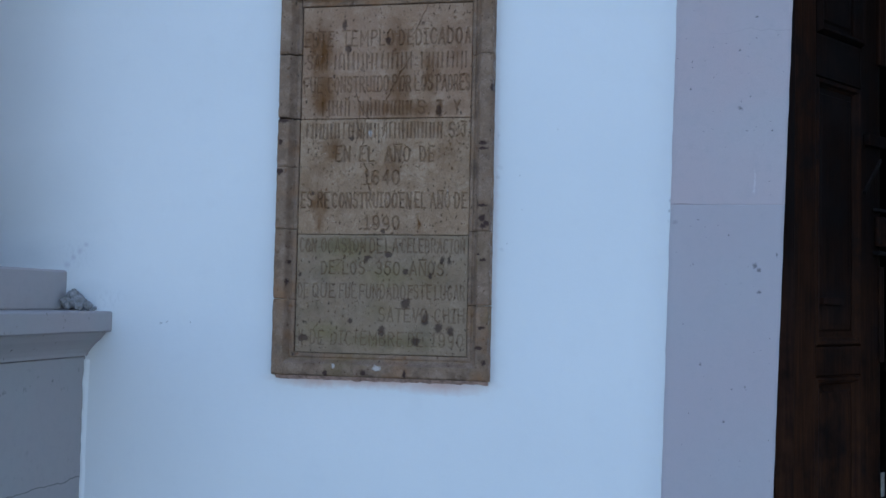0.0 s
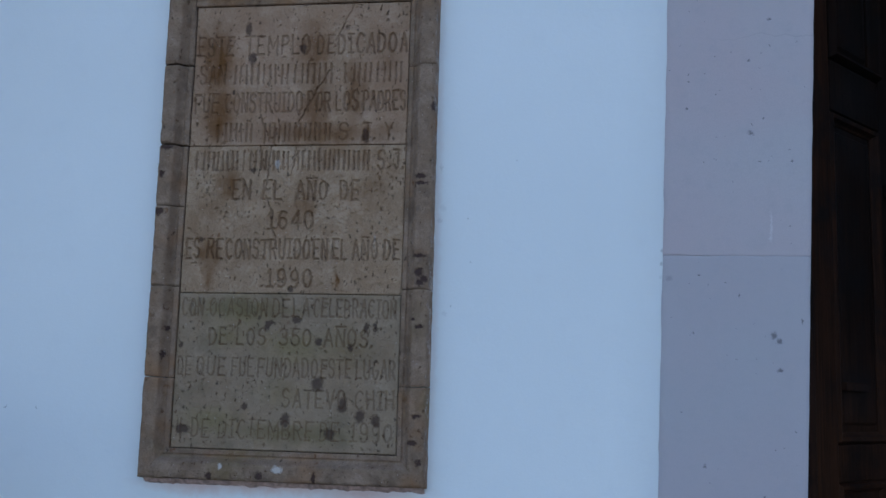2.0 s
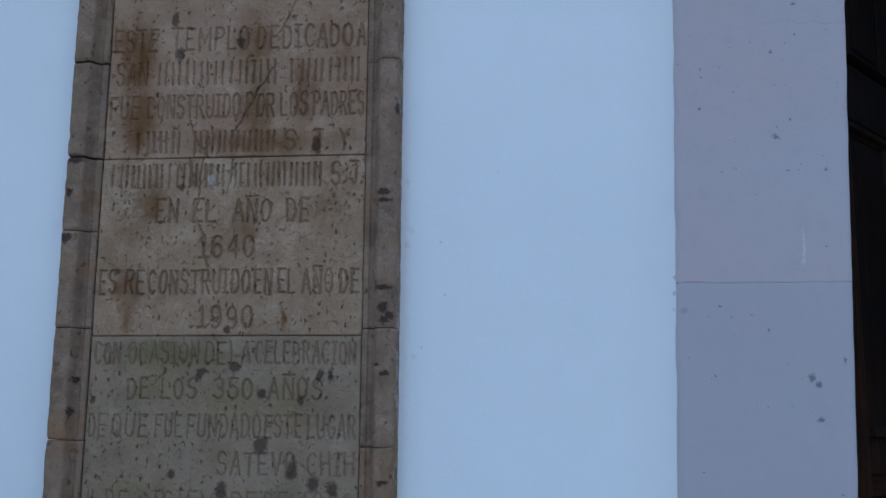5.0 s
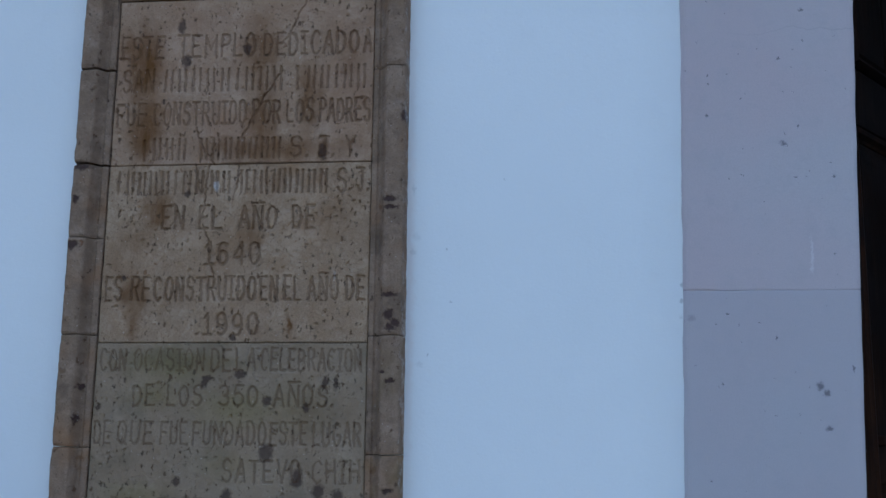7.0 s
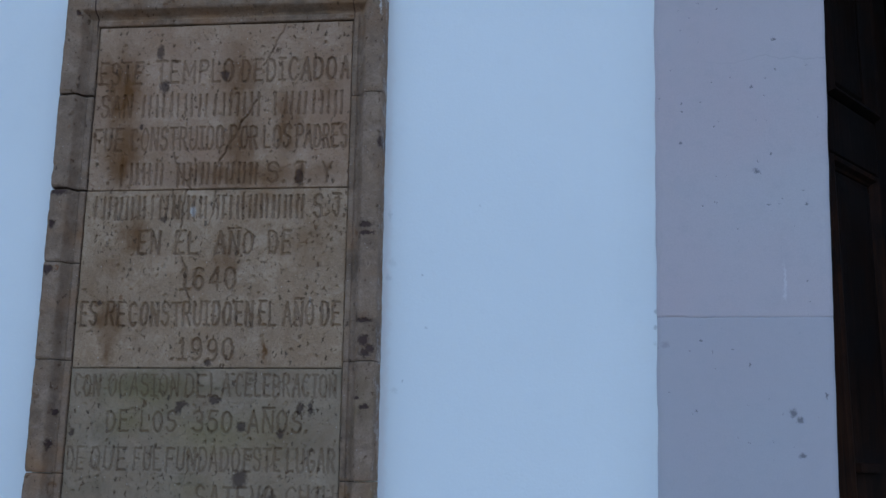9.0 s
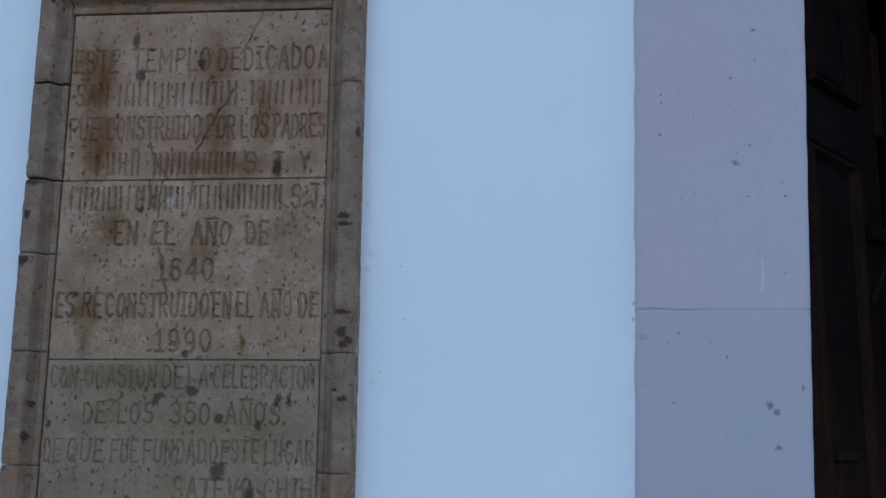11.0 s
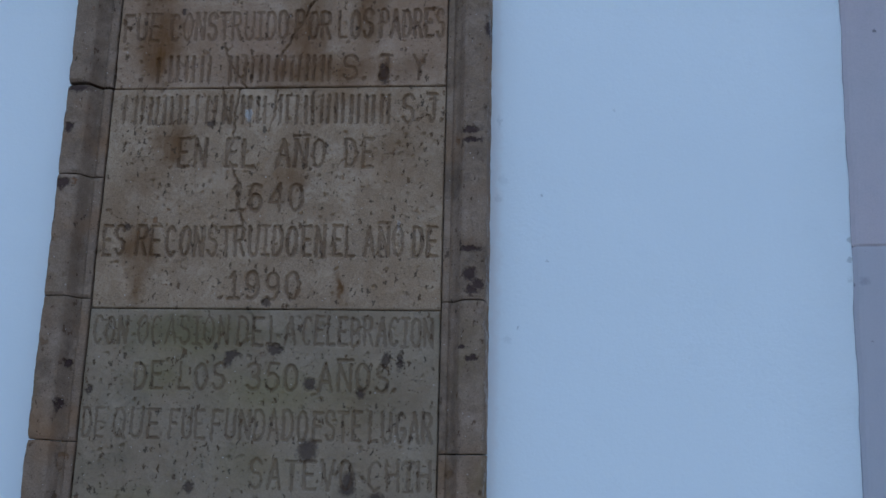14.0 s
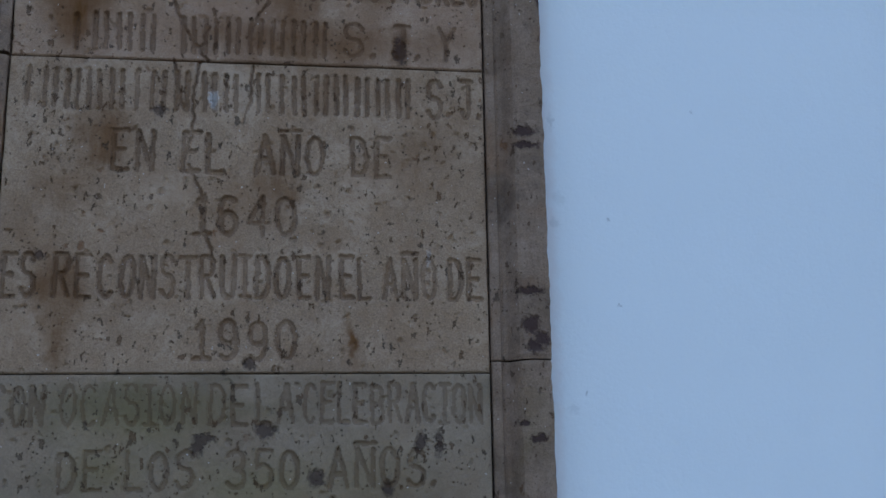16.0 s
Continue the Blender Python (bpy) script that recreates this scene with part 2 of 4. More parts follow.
    white = patches(nt, fine, WHITE_MARKS, 0.5)
    if not slabs:
        # lime wash that strayed onto the outer edge
        side = maths(nt, "ABSOLUTE", nd(nt, "SeparateXYZ", {0: fine}).outputs[0])
        rim = maths(nt, "MULTIPLY", ramp(nt, side, 0.391, 0.400), ramp(nt, noised(nt, pos, 26.0, 4.0, 0.65), 0.50, 0.62, 0.0, 0.8))
        white = maths(nt, "MAXIMUM", white, rim)
    # pits: two sizes of dark pores
    pore_a = nd(nt, "TexVoronoi", {"Vector": shifted(nt, nd(nt, "VectorMath", {0: pos, 1: (1.25, 1.0, 0.8)}, operation="MULTIPLY").outputs[0], 130.0, 0.022), "Scale": 75.0}).outputs
    many = noised(nt, pos, 14.0, 2.0)
    pick = maths(nt, "LESS_THAN", nd(nt, "SeparateColor", {0: pore_a["Color"]}).outputs[0], 0.6)
    size = maths(nt, "MULTIPLY", maths(nt, "POWER", nd(nt, "SeparateColor", {0: pore_a["Color"]}).outputs[1], 1.8), 0.42)
    big = maths(nt, "MULTIPLY", pick, ramp(nt, maths(nt, "SUBTRACT", size, pore_a["Distance"]), 0.0, 0.08))
    pore_b = nd(nt, "TexVoronoi", {"Vector": shifted(nt, pos, 150.0, 0.006), "Scale": 190.0}).outputs
    pick_b = maths(nt, "LESS_THAN", nd(nt, "SeparateColor", {0: pore_b["Color"]}).outputs[0], 0.20)
    small = maths(nt, "MULTIPLY", pick_b, ramp(nt, maths(nt, "SUBTRACT", 0.30, pore_b["Distance"]), 0.0, 0.1))
    small = maths(nt, "MULTIPLY", small, ramp(nt, many, 0.35, 0.6, 0.3, 1.0))
    pits = maths(nt, "MAXIMUM", big, small)
    tone = mixed(nt, nd(nt, "SeparateColor", {0: pore_a["Color"]}).outputs[2], (0.105, 0.048, 0.02), (0.06, 0.042, 0.03))
    c = mixed(nt, maths(nt, "MULTIPLY", pits, 0.68), c, tone)
    c = mixed(nt, maths(nt, "MULTIPLY", marks, 0.78 if slabs else 0.86), c, (0.055, 0.033, 0.027) if slabs else (0.050, 0.026, 0.024))
    c = mixed(nt, maths(nt, "MULTIPLY", white, 0.8), c, (0.62, 0.55, 0.5))
    fleck = maths(nt, "MULTIPLY", maths(nt, "GREATER_THAN", nd(nt, "SeparateColor", {0: pore_b["Color"]}).outputs[0], 0.975), maths(nt, "LESS_THAN", pore_b["Distance"], 0.22))
    c = mixed(nt, maths(nt, "MULTIPLY", fleck, 0.6), c, (0.55, 0.46, 0.4))
    # painted shade: carved recesses get a darker brown than the face
    if groove_shade:
        c = mixed(nt, groove_shade, c, (0.09, 0.042, 0.018))
    h = maths(nt, "ADD", maths(nt, "MULTIPLY", mid, 0.5), maths(nt, "MULTIPLY", grit, 0.45))
    h = maths(nt, "ADD", h, maths(nt, "MULTIPLY", blotch, 1.6))
    h = maths(nt, "SUBTRACT", h, maths(nt, "ADD", maths(nt, "ADD", pits, marks), maths(nt, "MULTIPLY", lump_mask, 0.5)))
    finish(nt, bsdf, c, 0.92, h, 0.95, 0.0030 if slabs else 0.0042, specular=0.15)
    return m


STONE = (0.428, 0.286, 0.182)
SLAB = plaque_stone("plaque_slab_stone", STONE, (0.318, 0.202, 0.124))
# slab stone darkened in colour to deepen the shade of the cuts
GROOVE = plaque_stone("carved_groove_stone", STONE, (0.27, 0.165, 0.10), groove_shade=0.34)
EDGE = plaque_stone("plaque_border_stone", (0.325, 0.213, 0.143), (0.242, 0.157, 0.104), slabs=False)


def plain_plaster():
    m, nt, bsdf, pos = material("white_lime_plaster")
    a = noised(nt, pos, 1.3, 4.0)
    b = noised(nt, pos, 11.0, 5.0, 0.6)
    g = noised(nt, pos, 160.0, 4.0, 0.7)
    c = mixed(nt, ramp(nt, a, 0.35, 0.7), (0.80, 0.80, 0.80), (0.76, 0.765, 0.77))
    c = mixed(nt, ramp(nt, b, 0.55, 0.8, 0.0, 0.25), c, (0.70, 0.70, 0.71))
    rag = shifted(nt, pos, 34.0, 0.03)
    fine = shifted(nt, pos, 110.0, 0.022)
    # reddish mortar that ran out under and beside the plaque
    pink = patches(nt, rag, [(0.0, 1.228, 0.46, 0.034, 1.0), (-0.23, 1.224, 0.19, 0.034, 0.9), (0.22, 1.220, 0.21, 0.040, 1.0), (0.405, 1.9, 0.014, 0.8, 0.25)], 0.9)
    c = mixed(nt, maths(nt, "MULTIPLY", pink, 0.9), c, (0.66, 0.46, 0.41))
    # column's shade on the wall, painted as soft grey over its pedestal
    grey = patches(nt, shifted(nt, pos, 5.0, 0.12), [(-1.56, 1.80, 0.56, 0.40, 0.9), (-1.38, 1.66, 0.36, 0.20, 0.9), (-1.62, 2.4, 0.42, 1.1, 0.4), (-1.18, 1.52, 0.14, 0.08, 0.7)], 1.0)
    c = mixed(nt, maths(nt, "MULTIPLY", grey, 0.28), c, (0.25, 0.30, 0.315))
    streak = patches(nt, shifted(nt, pos, 30.0, 0.010), [(-1.235, 1.625, 0.018, 0.016), (-1.21, 1.652, 0.016, 0.014), (-1.185, 1.678, 0.016, 0.014), (-1.16, 1.702, 0.014, 0.012)], 0.9)
    c = mixed(nt, maths(nt, "MULTIPLY", streak, 0.4), c, (0.42, 0.38, 0.45))
    tick = patches(nt, fine, [(-0.845, 1.413, 0.007, 0.005), (-0.82, 1.42, 0.005, 0.004), (0.412, 1.955, 0.010, 0.008, 0.4), (0.412, 2.10, 0.006, 0.014, 0.5), (1.004, 1.868, 0.005, 0.009), (1.003, 1.835, 0.006, 0.005), (1.0, 1.80, 0.003, 0.007, 0.5),
                              (0.42, 1.99, 0.012, 0.012, 0.25), (0.49, 1.96, 0.003, 0.003), (0.449, 1.723, 0.004, 0.004), (0.43, 1.70, 0.010, 0.008, 0.3),
                              (-0.726, 1.42, 0.004, 0.004), (-0.16, 2.70, 0.03, 0.02, 0.4), (0.50, 1.84, 0.003, 0.003), (0.62, 2.12, 0.003, 0.003, 0.6)], 0.6)
    c = mixed(nt, maths(nt, "MULTIPLY", tick, 0.42), c, (0.22, 0.2, 0.2))
    scratch = noised(nt, nd(nt, "VectorMath", {0: pos, 1: (8, 1, 5)}, operation="MULTIPLY").outputs[0], 9.0, 4.0)
    near = patches(nt, rag, [(-1.20, 1.66, 0.10, 0.08), (-1.06, 1.50, 0.10, 0.05)], 0.9)
    c = mixed(nt, maths(nt, "MULTIPLY", near, ramp(nt, scratch, 0.48, 0.62, 0, 0.13)), c, (0.33, 0.33, 0.34))
    h = maths(nt, "ADD", maths(nt, "MULTIPLY", b, 1.2), maths(nt, "MULTIPLY", g, 0.35))
    finish(nt, bsdf, c, 0.85, h, 0.35, 0.004, specular=0.2)
    return m


JAMB_MARKS = [(1.228, 2.176, 0.011, 0.008), (1.276, 1.652, 0.012, 0.014), (1.290, 1.638, 0.012, 0.010), (1.29, 1.565, 0.010, 0.008), (1.066, 2.242, 0.004, 0.006),
              (1.079, 1.657, 0.004, 0.005), (1.194, 1.752, 0.004, 0.005), (1.095, 1.804, 0.004, 0.004), (1.225, 2.37, 0.005, 0.004), (1.279, 2.482, 0.007, 0.005),
              (1.02, 1.795, 0.012, 0.012, 0.35), (1.104, 1.325, 0.008, 0.007), (1.248, 1.255, 0.006, 0.006), (1.18, 1.139, 0.006, 0.006), (1.19, 2.63, 0.010, 0.008),
              (1.345, 1.69, 0.004, 0.010), (1.15, 2.29, 0.003, 0.003), (1.26, 2.215, 0.004, 0.003), (1.25, 2.10, 0.005, 0.003), (1.33, 2.10, 0.006, 0.004), (1.11, 2.10, 0.003, 0.004)]


def portal_stone(name, tint, seam=True, stains=()):
    m, nt, bsdf, pos = material(name)
    a = noised(nt, pos, 2.2, 4.0)
    b = noised(nt, pos, 26.0, 5.0, 0.65)
    g = noised(nt, pos, 330.0, 3.0, 0.7)
    warm = (tint[0] * 1.05, tint[1] * 0.95, tint[2] * 0.95)
    c = mixed(nt, ramp(nt, a, 0.35, 0.65), tint, warm)
    c = mixed(nt, ramp(nt, b, 0.5, 0.8, 0.0, 0.3), c, (tint[0] * 0.78, tint[1] * 0.8, tint[2] * 0.82))
    c = mixed(nt, ramp(nt, g, 0.4, 0.75, 0.0, 0.18), c, (tint[0] * 0.6, tint[1] * 0.6, tint[2] * 0.6))
    fine = shifted(nt, pos, 130.0, 0.016)
    v = nd(nt, "TexVoronoi", {"Vector": fine, "Scale": 44.0}).outputs
    pick = maths(nt, "LESS_THAN", nd(nt, "SeparateColor", {0: v["Color"]}).outputs[0], 0.30)
    size = ramp(nt, maths(nt, "POWER", nd(nt, "SeparateColor", {0: v["Color"]}).outputs[1], 2.0), 0.0, 1.0, 0.09, 0.26)
    pits = maths(nt, "MULTIPLY", pick, ramp(nt, maths(nt, "SUBTRACT", size, v["Distance"]), 0.0, 0.03))
    pits = maths(nt, "MULTIPLY", pits, ramp(nt, noised(nt, pos, 4.0, 2.0), 0.4, 0.6, 0.55, 1.0))
    marks = pits
    if seam:
        # the stones below the joint are a colder grey
        lower = ramp(nt, nd(nt, "SeparateXYZ", {0: pos}).outputs[2], 1.8555, 1.8535)
        c = mixed(nt, maths(nt, "MULTIPLY", lower, 0.4), c, (0.375, 0.375, 0.405))
        marks = maths(nt, "MAXIMUM", pits, patches(nt, fine, [(x, z, a * 0.85, b * 0.85, *r) for x, z, a, b, *r in JAMB_MARKS], 0.6))
        # a wandering hairline crack and lighter scuffs
        x, _, z = nd(nt, "SeparateXYZ", {0: pos}).outputs[:3]
        wave = maths(nt, "MULTIPLY", maths(nt, "SUBTRACT", noised(nt, nd(nt, "CombineXYZ", {0: x}).outputs[0], 9.0, 4.0), 0.5), 0.07)
        line = maths(nt, "ABSOLUTE", maths(nt, "SUBTRACT", maths(nt, "SUBTRACT", z, 2.435), wave))
        crack = maths(nt, "MULTIPLY", ramp(nt, line, 0.0022, 0.0008), ramp(nt, x, 1.1, 1.33, 0.02, 0.18))
        c = mixed(nt, crack, c, (tint[0] * 0.45, tint[1] * 0.45, tint[2] * 0.45))
        scuff = patches(nt, fine, [(1.275, 1.93, 0.004, 0.05), (1.272, 1.90, 0.006, 0.012)], 0.7)
        c = mixed(nt, maths(nt, "MULTIPLY", scuff, 0.32), c, (0.75, 0.72, 0.74))
    if stains:
        soak = patches(nt, shifted(nt, pos, 30.0, 0.06), stains, 0.8)
        c = mixed(nt, maths(nt, "MULTIPLY", soak, 0.6), c, (0.12, 0.115, 0.115))
        x, _, z = nd(nt, "SeparateXYZ", {0: pos}).outputs[:3]
        wave = maths(nt, "ADD", maths(nt, "MULTIPLY", maths(nt, "SUBTRACT", noised(nt, pos, 12.0, 3.0), 0.5), 0.03), maths(nt, "MULTIPLY", x, 0.12))
        line = maths(nt, "ABSOLUTE", maths(nt, "SUBTRACT", maths(nt, "SUBTRACT", z, 0.97), wave))
        c = mixed(nt, ramp(nt, line, 0.0035, 0.0012, 0.0, 0.6), c, (0.1, 0.095, 0.095))
    c = mixed(nt, maths(nt, "MULTIPLY", marks, 0.74), c, (0.12, 0.11, 0.12))
    h = maths(nt, "SUBTRACT", maths(nt, "ADD", b, maths(nt, "MULTIPLY", g, 0.3)), marks)
    finish(nt, bsdf, c, 0.85, h, 0.4, 0.002, specular=0.25)
    return m


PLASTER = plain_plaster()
JAMB = portal_stone("lavender_painted_stone", (0.475, 0.428, 0.440))
PEDESTAL = portal_stone("grey_pedestal_stone", (0.37, 0.35, 0.345), seam=False)
PED_BODY = portal_stone("worn_pedestal_stone", (0.335, 0.322, 0.320), seam=False, stains=((-1.33, 1.265, 0.06, 0.03), (-1.20, 1.255, 0.035, 0.035), (-1.275, 1.205, 0.012, 0.012), (-1.235, 1.175, 0.010, 0.009), (-1.13, 1.20, 0.008, 0.06), (-1.12, 0.9, 0.02, 0.2, 0.5)))
COLUMN = portal_stone("tan_column_stone", (0.34, 0.26, 0.21), seam=False)


def old_wood(name, base, dark, axis=(30, 30, 1.6)):
    m, nt, bsdf, pos = material(name)
    grain = noised(nt, nd(nt, "VectorMath", {0: pos, 1: axis}, operation="MULTIPLY").outputs[0], 2.2, 6.0, 0.65)
    wide = noised(nt, pos, 3.0, 4.0)
    c = mixed(nt, ramp(nt, grain, 0.3, 0.7), dark, base)
    c = mixed(nt, ramp(nt, wide, 0.5, 0.75, 0.0, 0.6), c, (0.016, 0.014, 0.015))
    c = mixed(nt, ramp(nt, noised(nt, pos, 60.0, 4.0), 0.6, 0.75, 0.0, 0.5), c, (0.008, 0.005, 0.004))
    smoke = noised(nt, shifted(nt, pos, 6.0, 0.2), 5.5, 5.0, 0.65)
    c = mixed(nt, ramp(nt, smoke, 0.48, 0.62, 0.0, 0.75), c, (0.006, 0.0045, 0.0045))
    # sun-bleached, rain-worn brown low on the leaf, with ragged patches left dark
    low = nd(nt, "SeparateXYZ", {0: shifted(nt, pos, 5.0, 0.35)}).outputs[2]
    worn = maths(nt, "MULTIPLY", ramp(nt, low, 1.85, 1.05), ramp(nt, noised(nt, pos, 4.0, 4.0, 0.6), 0.38, 0.58, 0.1, 0.8))
    c = mixed(nt, worn, c, mixed(nt, ramp(nt, grain, 0.3, 0.7), (0.028, 0.010, 0.0045), (0.075, 0.029, 0.012)))
    finish(nt, bsdf, c, ramp(nt, wide, 0.3, 0.7, 0.7, 0.9), grain, 0.5, 0.003, specular=0.12)
    return m


WOOD = old_wood("dark_weathered_wood", (0.015, 0.0058, 0.0032), (0.0035, 0.0017, 0.0013))
WOOD_PALE = old_wood("worn_brown_wood", (0.036, 0.0125, 0.0052), (0.008, 0.0033, 0.0019))


def simple(name, color, rough, metal=0.0, scale=20.0, vary=0.25, bump=0.3):
    m, nt, bsdf, pos = material(name)
    a = noised(nt, pos, scale, 5.0, 0.6)
    c = mixed(nt, ramp(nt, a, 0.3, 0.7), color, tuple(v * (1 - vary) for v in color))
    finish(nt, bsdf, c, rough, a, bump, 0.003, metal)
    return m


IRON = simple("rusty_black_iron", (0.010, 0.006, 0.005), 0.9, 0.0, 60.0, 0.5)
# pale finish of the strip added for a bright spot indoors
PALE = simple("pale_bright_strip", (0.5, 0.46, 0.4), 0.5, 0.3, 80.0, 0.4)
MORTAR = simple("dark_joint_mortar", (0.075, 0.055, 0.045), 0.95, 0, 70.0, 0.5)
BEAD = simple("reddish_bed_mortar", (0.62, 0.42, 0.36), 0.95, 0, 55.0, 0.6, 0.8)
RUBBLE = simple("broken_lime_mortar", (0.36, 0.345, 0.34), 0.95, 0, 40.0, 0.55, 0.8)
PAVING = simple("dusty_stone_ground", (0.17, 0.15, 0.13), 0.9, 0, 0.8, 0.3)
INSIDE = simple("dim_inner_plaster", (0.35, 0.32, 0.28), 0.9, 0, 1.5, 0.25)

# ---- building helpers ----


def mesh_object(name, bm, mats, parent=None, label="", smooth=False):
    bmesh.ops.recalc_face_normals(bm, faces=bm.faces)
    me = bpy.data.meshes.new(name)
    bm.to_mesh(me)
    bm.free()
    for m in mats if isinstance(mats, (list, tuple)) else (mats,):
        me.materials.append(m)
    if smooth:
        me.shade_smooth()
    ob = new(name, me)
    ob.parent = parent
    if label:
        tagged(ob, label)
    return ob


def part(name, bm, mat, parent, label="", smooth=False):
    return mesh_object(name, bm, mat, parent, label, smooth)


def box(bm, x0, x1, y0, y1, z0, z1, bevel=0.0):
    g = bmesh.ops.create_cube(bm, size=1.0, matrix=Matrix.Translation(((x0 + x1) / 2, (y0 + y1) / 2, (z0 + z1) / 2)) @ Matrix.Diagonal((x1 - x0, y1 - y0, z1 - z0, 1)))
    if bevel:
        es = list({e for v in g["verts"] for e in v.link_edges})
        bmesh.ops.bevel(bm, geom=es, offset=bevel, segments=2, affect="EDGES", profile=0.6)
    return bm


def wobble(x, z, scale, seed=0.0):
    return noise.noise((x * scale, seed, z * scale))


def sheet(bm, xs_of, zs, nx, y_of):
    """A wall surface: at each height a row of nx points from xs_of(z), set to depth y_of(x, z, share)."""
    rows = []
    for z in zs:
        a, b = xs_of(z)
        row = []
        for i in range(nx + 1):
            u = i / nx
            x = a + (b - a) * u
            row.append(bm.verts.new((x, y_of(x, z, u), z)))
        rows.append(row)
    for r0, r1 in zip(rows, rows[1:]):
        for i in range(nx):
            bm.faces.new((r0[i], r0[i + 1], r1[i + 1], r1[i]))
    return rows


def steps(a, b, d):
    n = max(1, round((b - a) / d))
    return [a + (b - a) * i / n for i in range(n + 1)]


# ---- ground and church body ----
bm = bmesh.new()
bmesh.ops.create_grid(bm, x_segments=8, y_segments=8, size=900)
tagged(mesh_object("ground", bm, PAVING), "pale dusty stone ground of the church square", "ground", kind="structure")

DOOR_L, DOOR_R, LINTEL, DEEP = 1.369, 3.05, 3.45, 0.95


def jamb_left(z):
    return 1.003 + 0.022 * (z - 1.8) + 0.0022 * wobble(0.0, z, 9.0, 3.0) + 0.0012 * wobble(0.0, z, 45.0, 5.0)


def jamb_right(z):
    return 1.369 + 0.034 * (z - 1.8) + 0.0012 * wobble(0.0, z, 14.0, 7.0)


def wall_y(x, z, u):
    y = 0.004 * wobble(x, z, 1.7) + 0.0012 * wobble(x, z, 9.0, 2.0)
    edge = jamb_left(z) - x
    if edge < 0.13:
        y -= (0.050 + 0.006 * wobble(0.0, z, 22.0, 31.0)) * (1 - max(edge, 0.0) / 0.13) ** 2.6
    return y


bm = bmesh.new()
fine_zs = steps(0.0, 3.6, 0.024)
rows = sheet(bm, lambda z: (-2.4, jamb_left(z) - 0.13), fine_zs, 150, wall_y)
lips = sheet(bm, lambda z: (jamb_left(z) - 0.13, jamb_left(z) + 0.003 * max(0.0, wobble(1.0, z, 30.0, 9.0))), fine_zs, 20, wall_y)
bmesh.ops.remove_doubles(bm, verts=[r[-1] for r in rows] + [r[0] for r in lips], dist=0.0004)
box(bm, -2.4, 1.03, 0.03, DEEP, 0.0, 3.6)
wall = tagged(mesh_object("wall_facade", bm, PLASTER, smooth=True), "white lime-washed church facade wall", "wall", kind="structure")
wall.data.set_sharp_from_angle(angle=radians(35))
for name, *size in (("wall_facade_west", -9.0, -2.4, 0.0, DEEP, 0.0, 9.0), ("wall_facade_upper", -2.4, 9.0, 0.0, DEEP, 3.6, 9.0),
                    ("wall_facade_east", DOOR_R + 0.37, 9.0, 0.0, DEEP, 0.0, 3.6), ("wall_over_door", 1.03, DOOR_R + 0.37, 0.12, DEEP, LINTEL, 3.6)):
    tagged(mesh_object(name, box(bmesh.new(), *size), PLASTER), "white lime-washed church facade wall", "wall", kind="structure")
for name, *size in (("wall_nave_west", -9.0, -8.1, DEEP, 26.0, 0.0, 9.0), ("wall_nave_east", 8.1, 9.0, DEEP, 26.0, 0.0, 9.0), ("wall_nave_north", -8.1, 8.1, 25.1, 26.0, 0.0, 9.0)):
    tagged(mesh_object(name, box(bmesh.new(), *size), INSIDE), "plain dim plaster wall of the church nave", "wall", kind="structure")
bm = bmesh.new()
box(bm, -9.0, 9.0, 0.0, 26.0, 9.0, 9.5)
tagged(mesh_object("ceiling", bm, INSIDE), "plain dim church nave ceiling", "ceiling", kind="structure")

# ---- stone portal ----
portal = tagged(new("door_surround"), "lavender-painted stone door surround with pitted blocks", "door surround", kind="structure")
JAMB_Y = -0.06


def jamb_block(z0, z1, mirrored=False):
    bm = bmesh.new()

    def deep(x, z, u):
        edge = min(u, 1 - u) * 0.366
        end = min(z - z0, z1 - z)
        y = JAMB_Y + 0.0025 * wobble(x, z, 2.5, 4.0) + 0.0006 * wobble(x, z, 30.0, 6.0)
        if edge < 0.012:
            y += 0.005 * (1 - edge / 0.012) ** 2
        if end < 0.004:
            y += 0.0025 * (1 - end / 0.004) * (0.2 + max(0.0, wobble(x, z0, 14.0, 2.0)) * 2.5)
        return y

    zs = [z0, z0 + 0.002, z0 + 0.004] + steps(z0 + 0.02, z1 - 0.02, 0.03) + [z1 - 0.004, z1 - 0.002, z1]
    rows = sheet(bm, lambda z: (jamb_left(z), jamb_right(z)), zs, 60, deep)
    back = DEEP * 0.45
    for side in (0, -1):
        col = [r[side] for r in rows]
        far = [bm.verts.new((v.co.x + (0.0 if side == 0 else 0.012), back, v.co.z)) for v in col]
        for i in range(len(col) - 1):
            bm.faces.new((col[i], col[i + 1], far[i + 1], far[i]))
    for row in (rows[0], rows[-1]):
        far = [bm.verts.new((v.co.x, back, v.co.z)) for v in row]
        for i in range(len(row) - 1):
            bm.faces.new((row[i], row[i + 1], far[i + 1], far[i]))
    if mirrored:
        for v in bm.verts:
            v.co.x = 1.369 + DOOR_R - v.co.x
    return bm


for mirrored in (False, True):
    for z0, z1 in ((0.0, 0.70), (0.7005, 1.854), (1.8545, LINTEL)):
        part("stone_block", jamb_block(z0, z1, mirrored), JAMB, portal, smooth=False)
bm = bmesh.new()
box(bm, 1.03, DOOR_R + 0.34, JAMB_Y, 0.42, LINTEL + 0.0005, LINTEL + 0.42, 0.006)
part("lintel", bm, JAMB, portal)

# ---- carved stone plaque ----
plaque = tagged(new("stone_plaque"), "carved brown stone plaque with stained slabs in white wall", "plaque")
SLAB_Y = -0.018

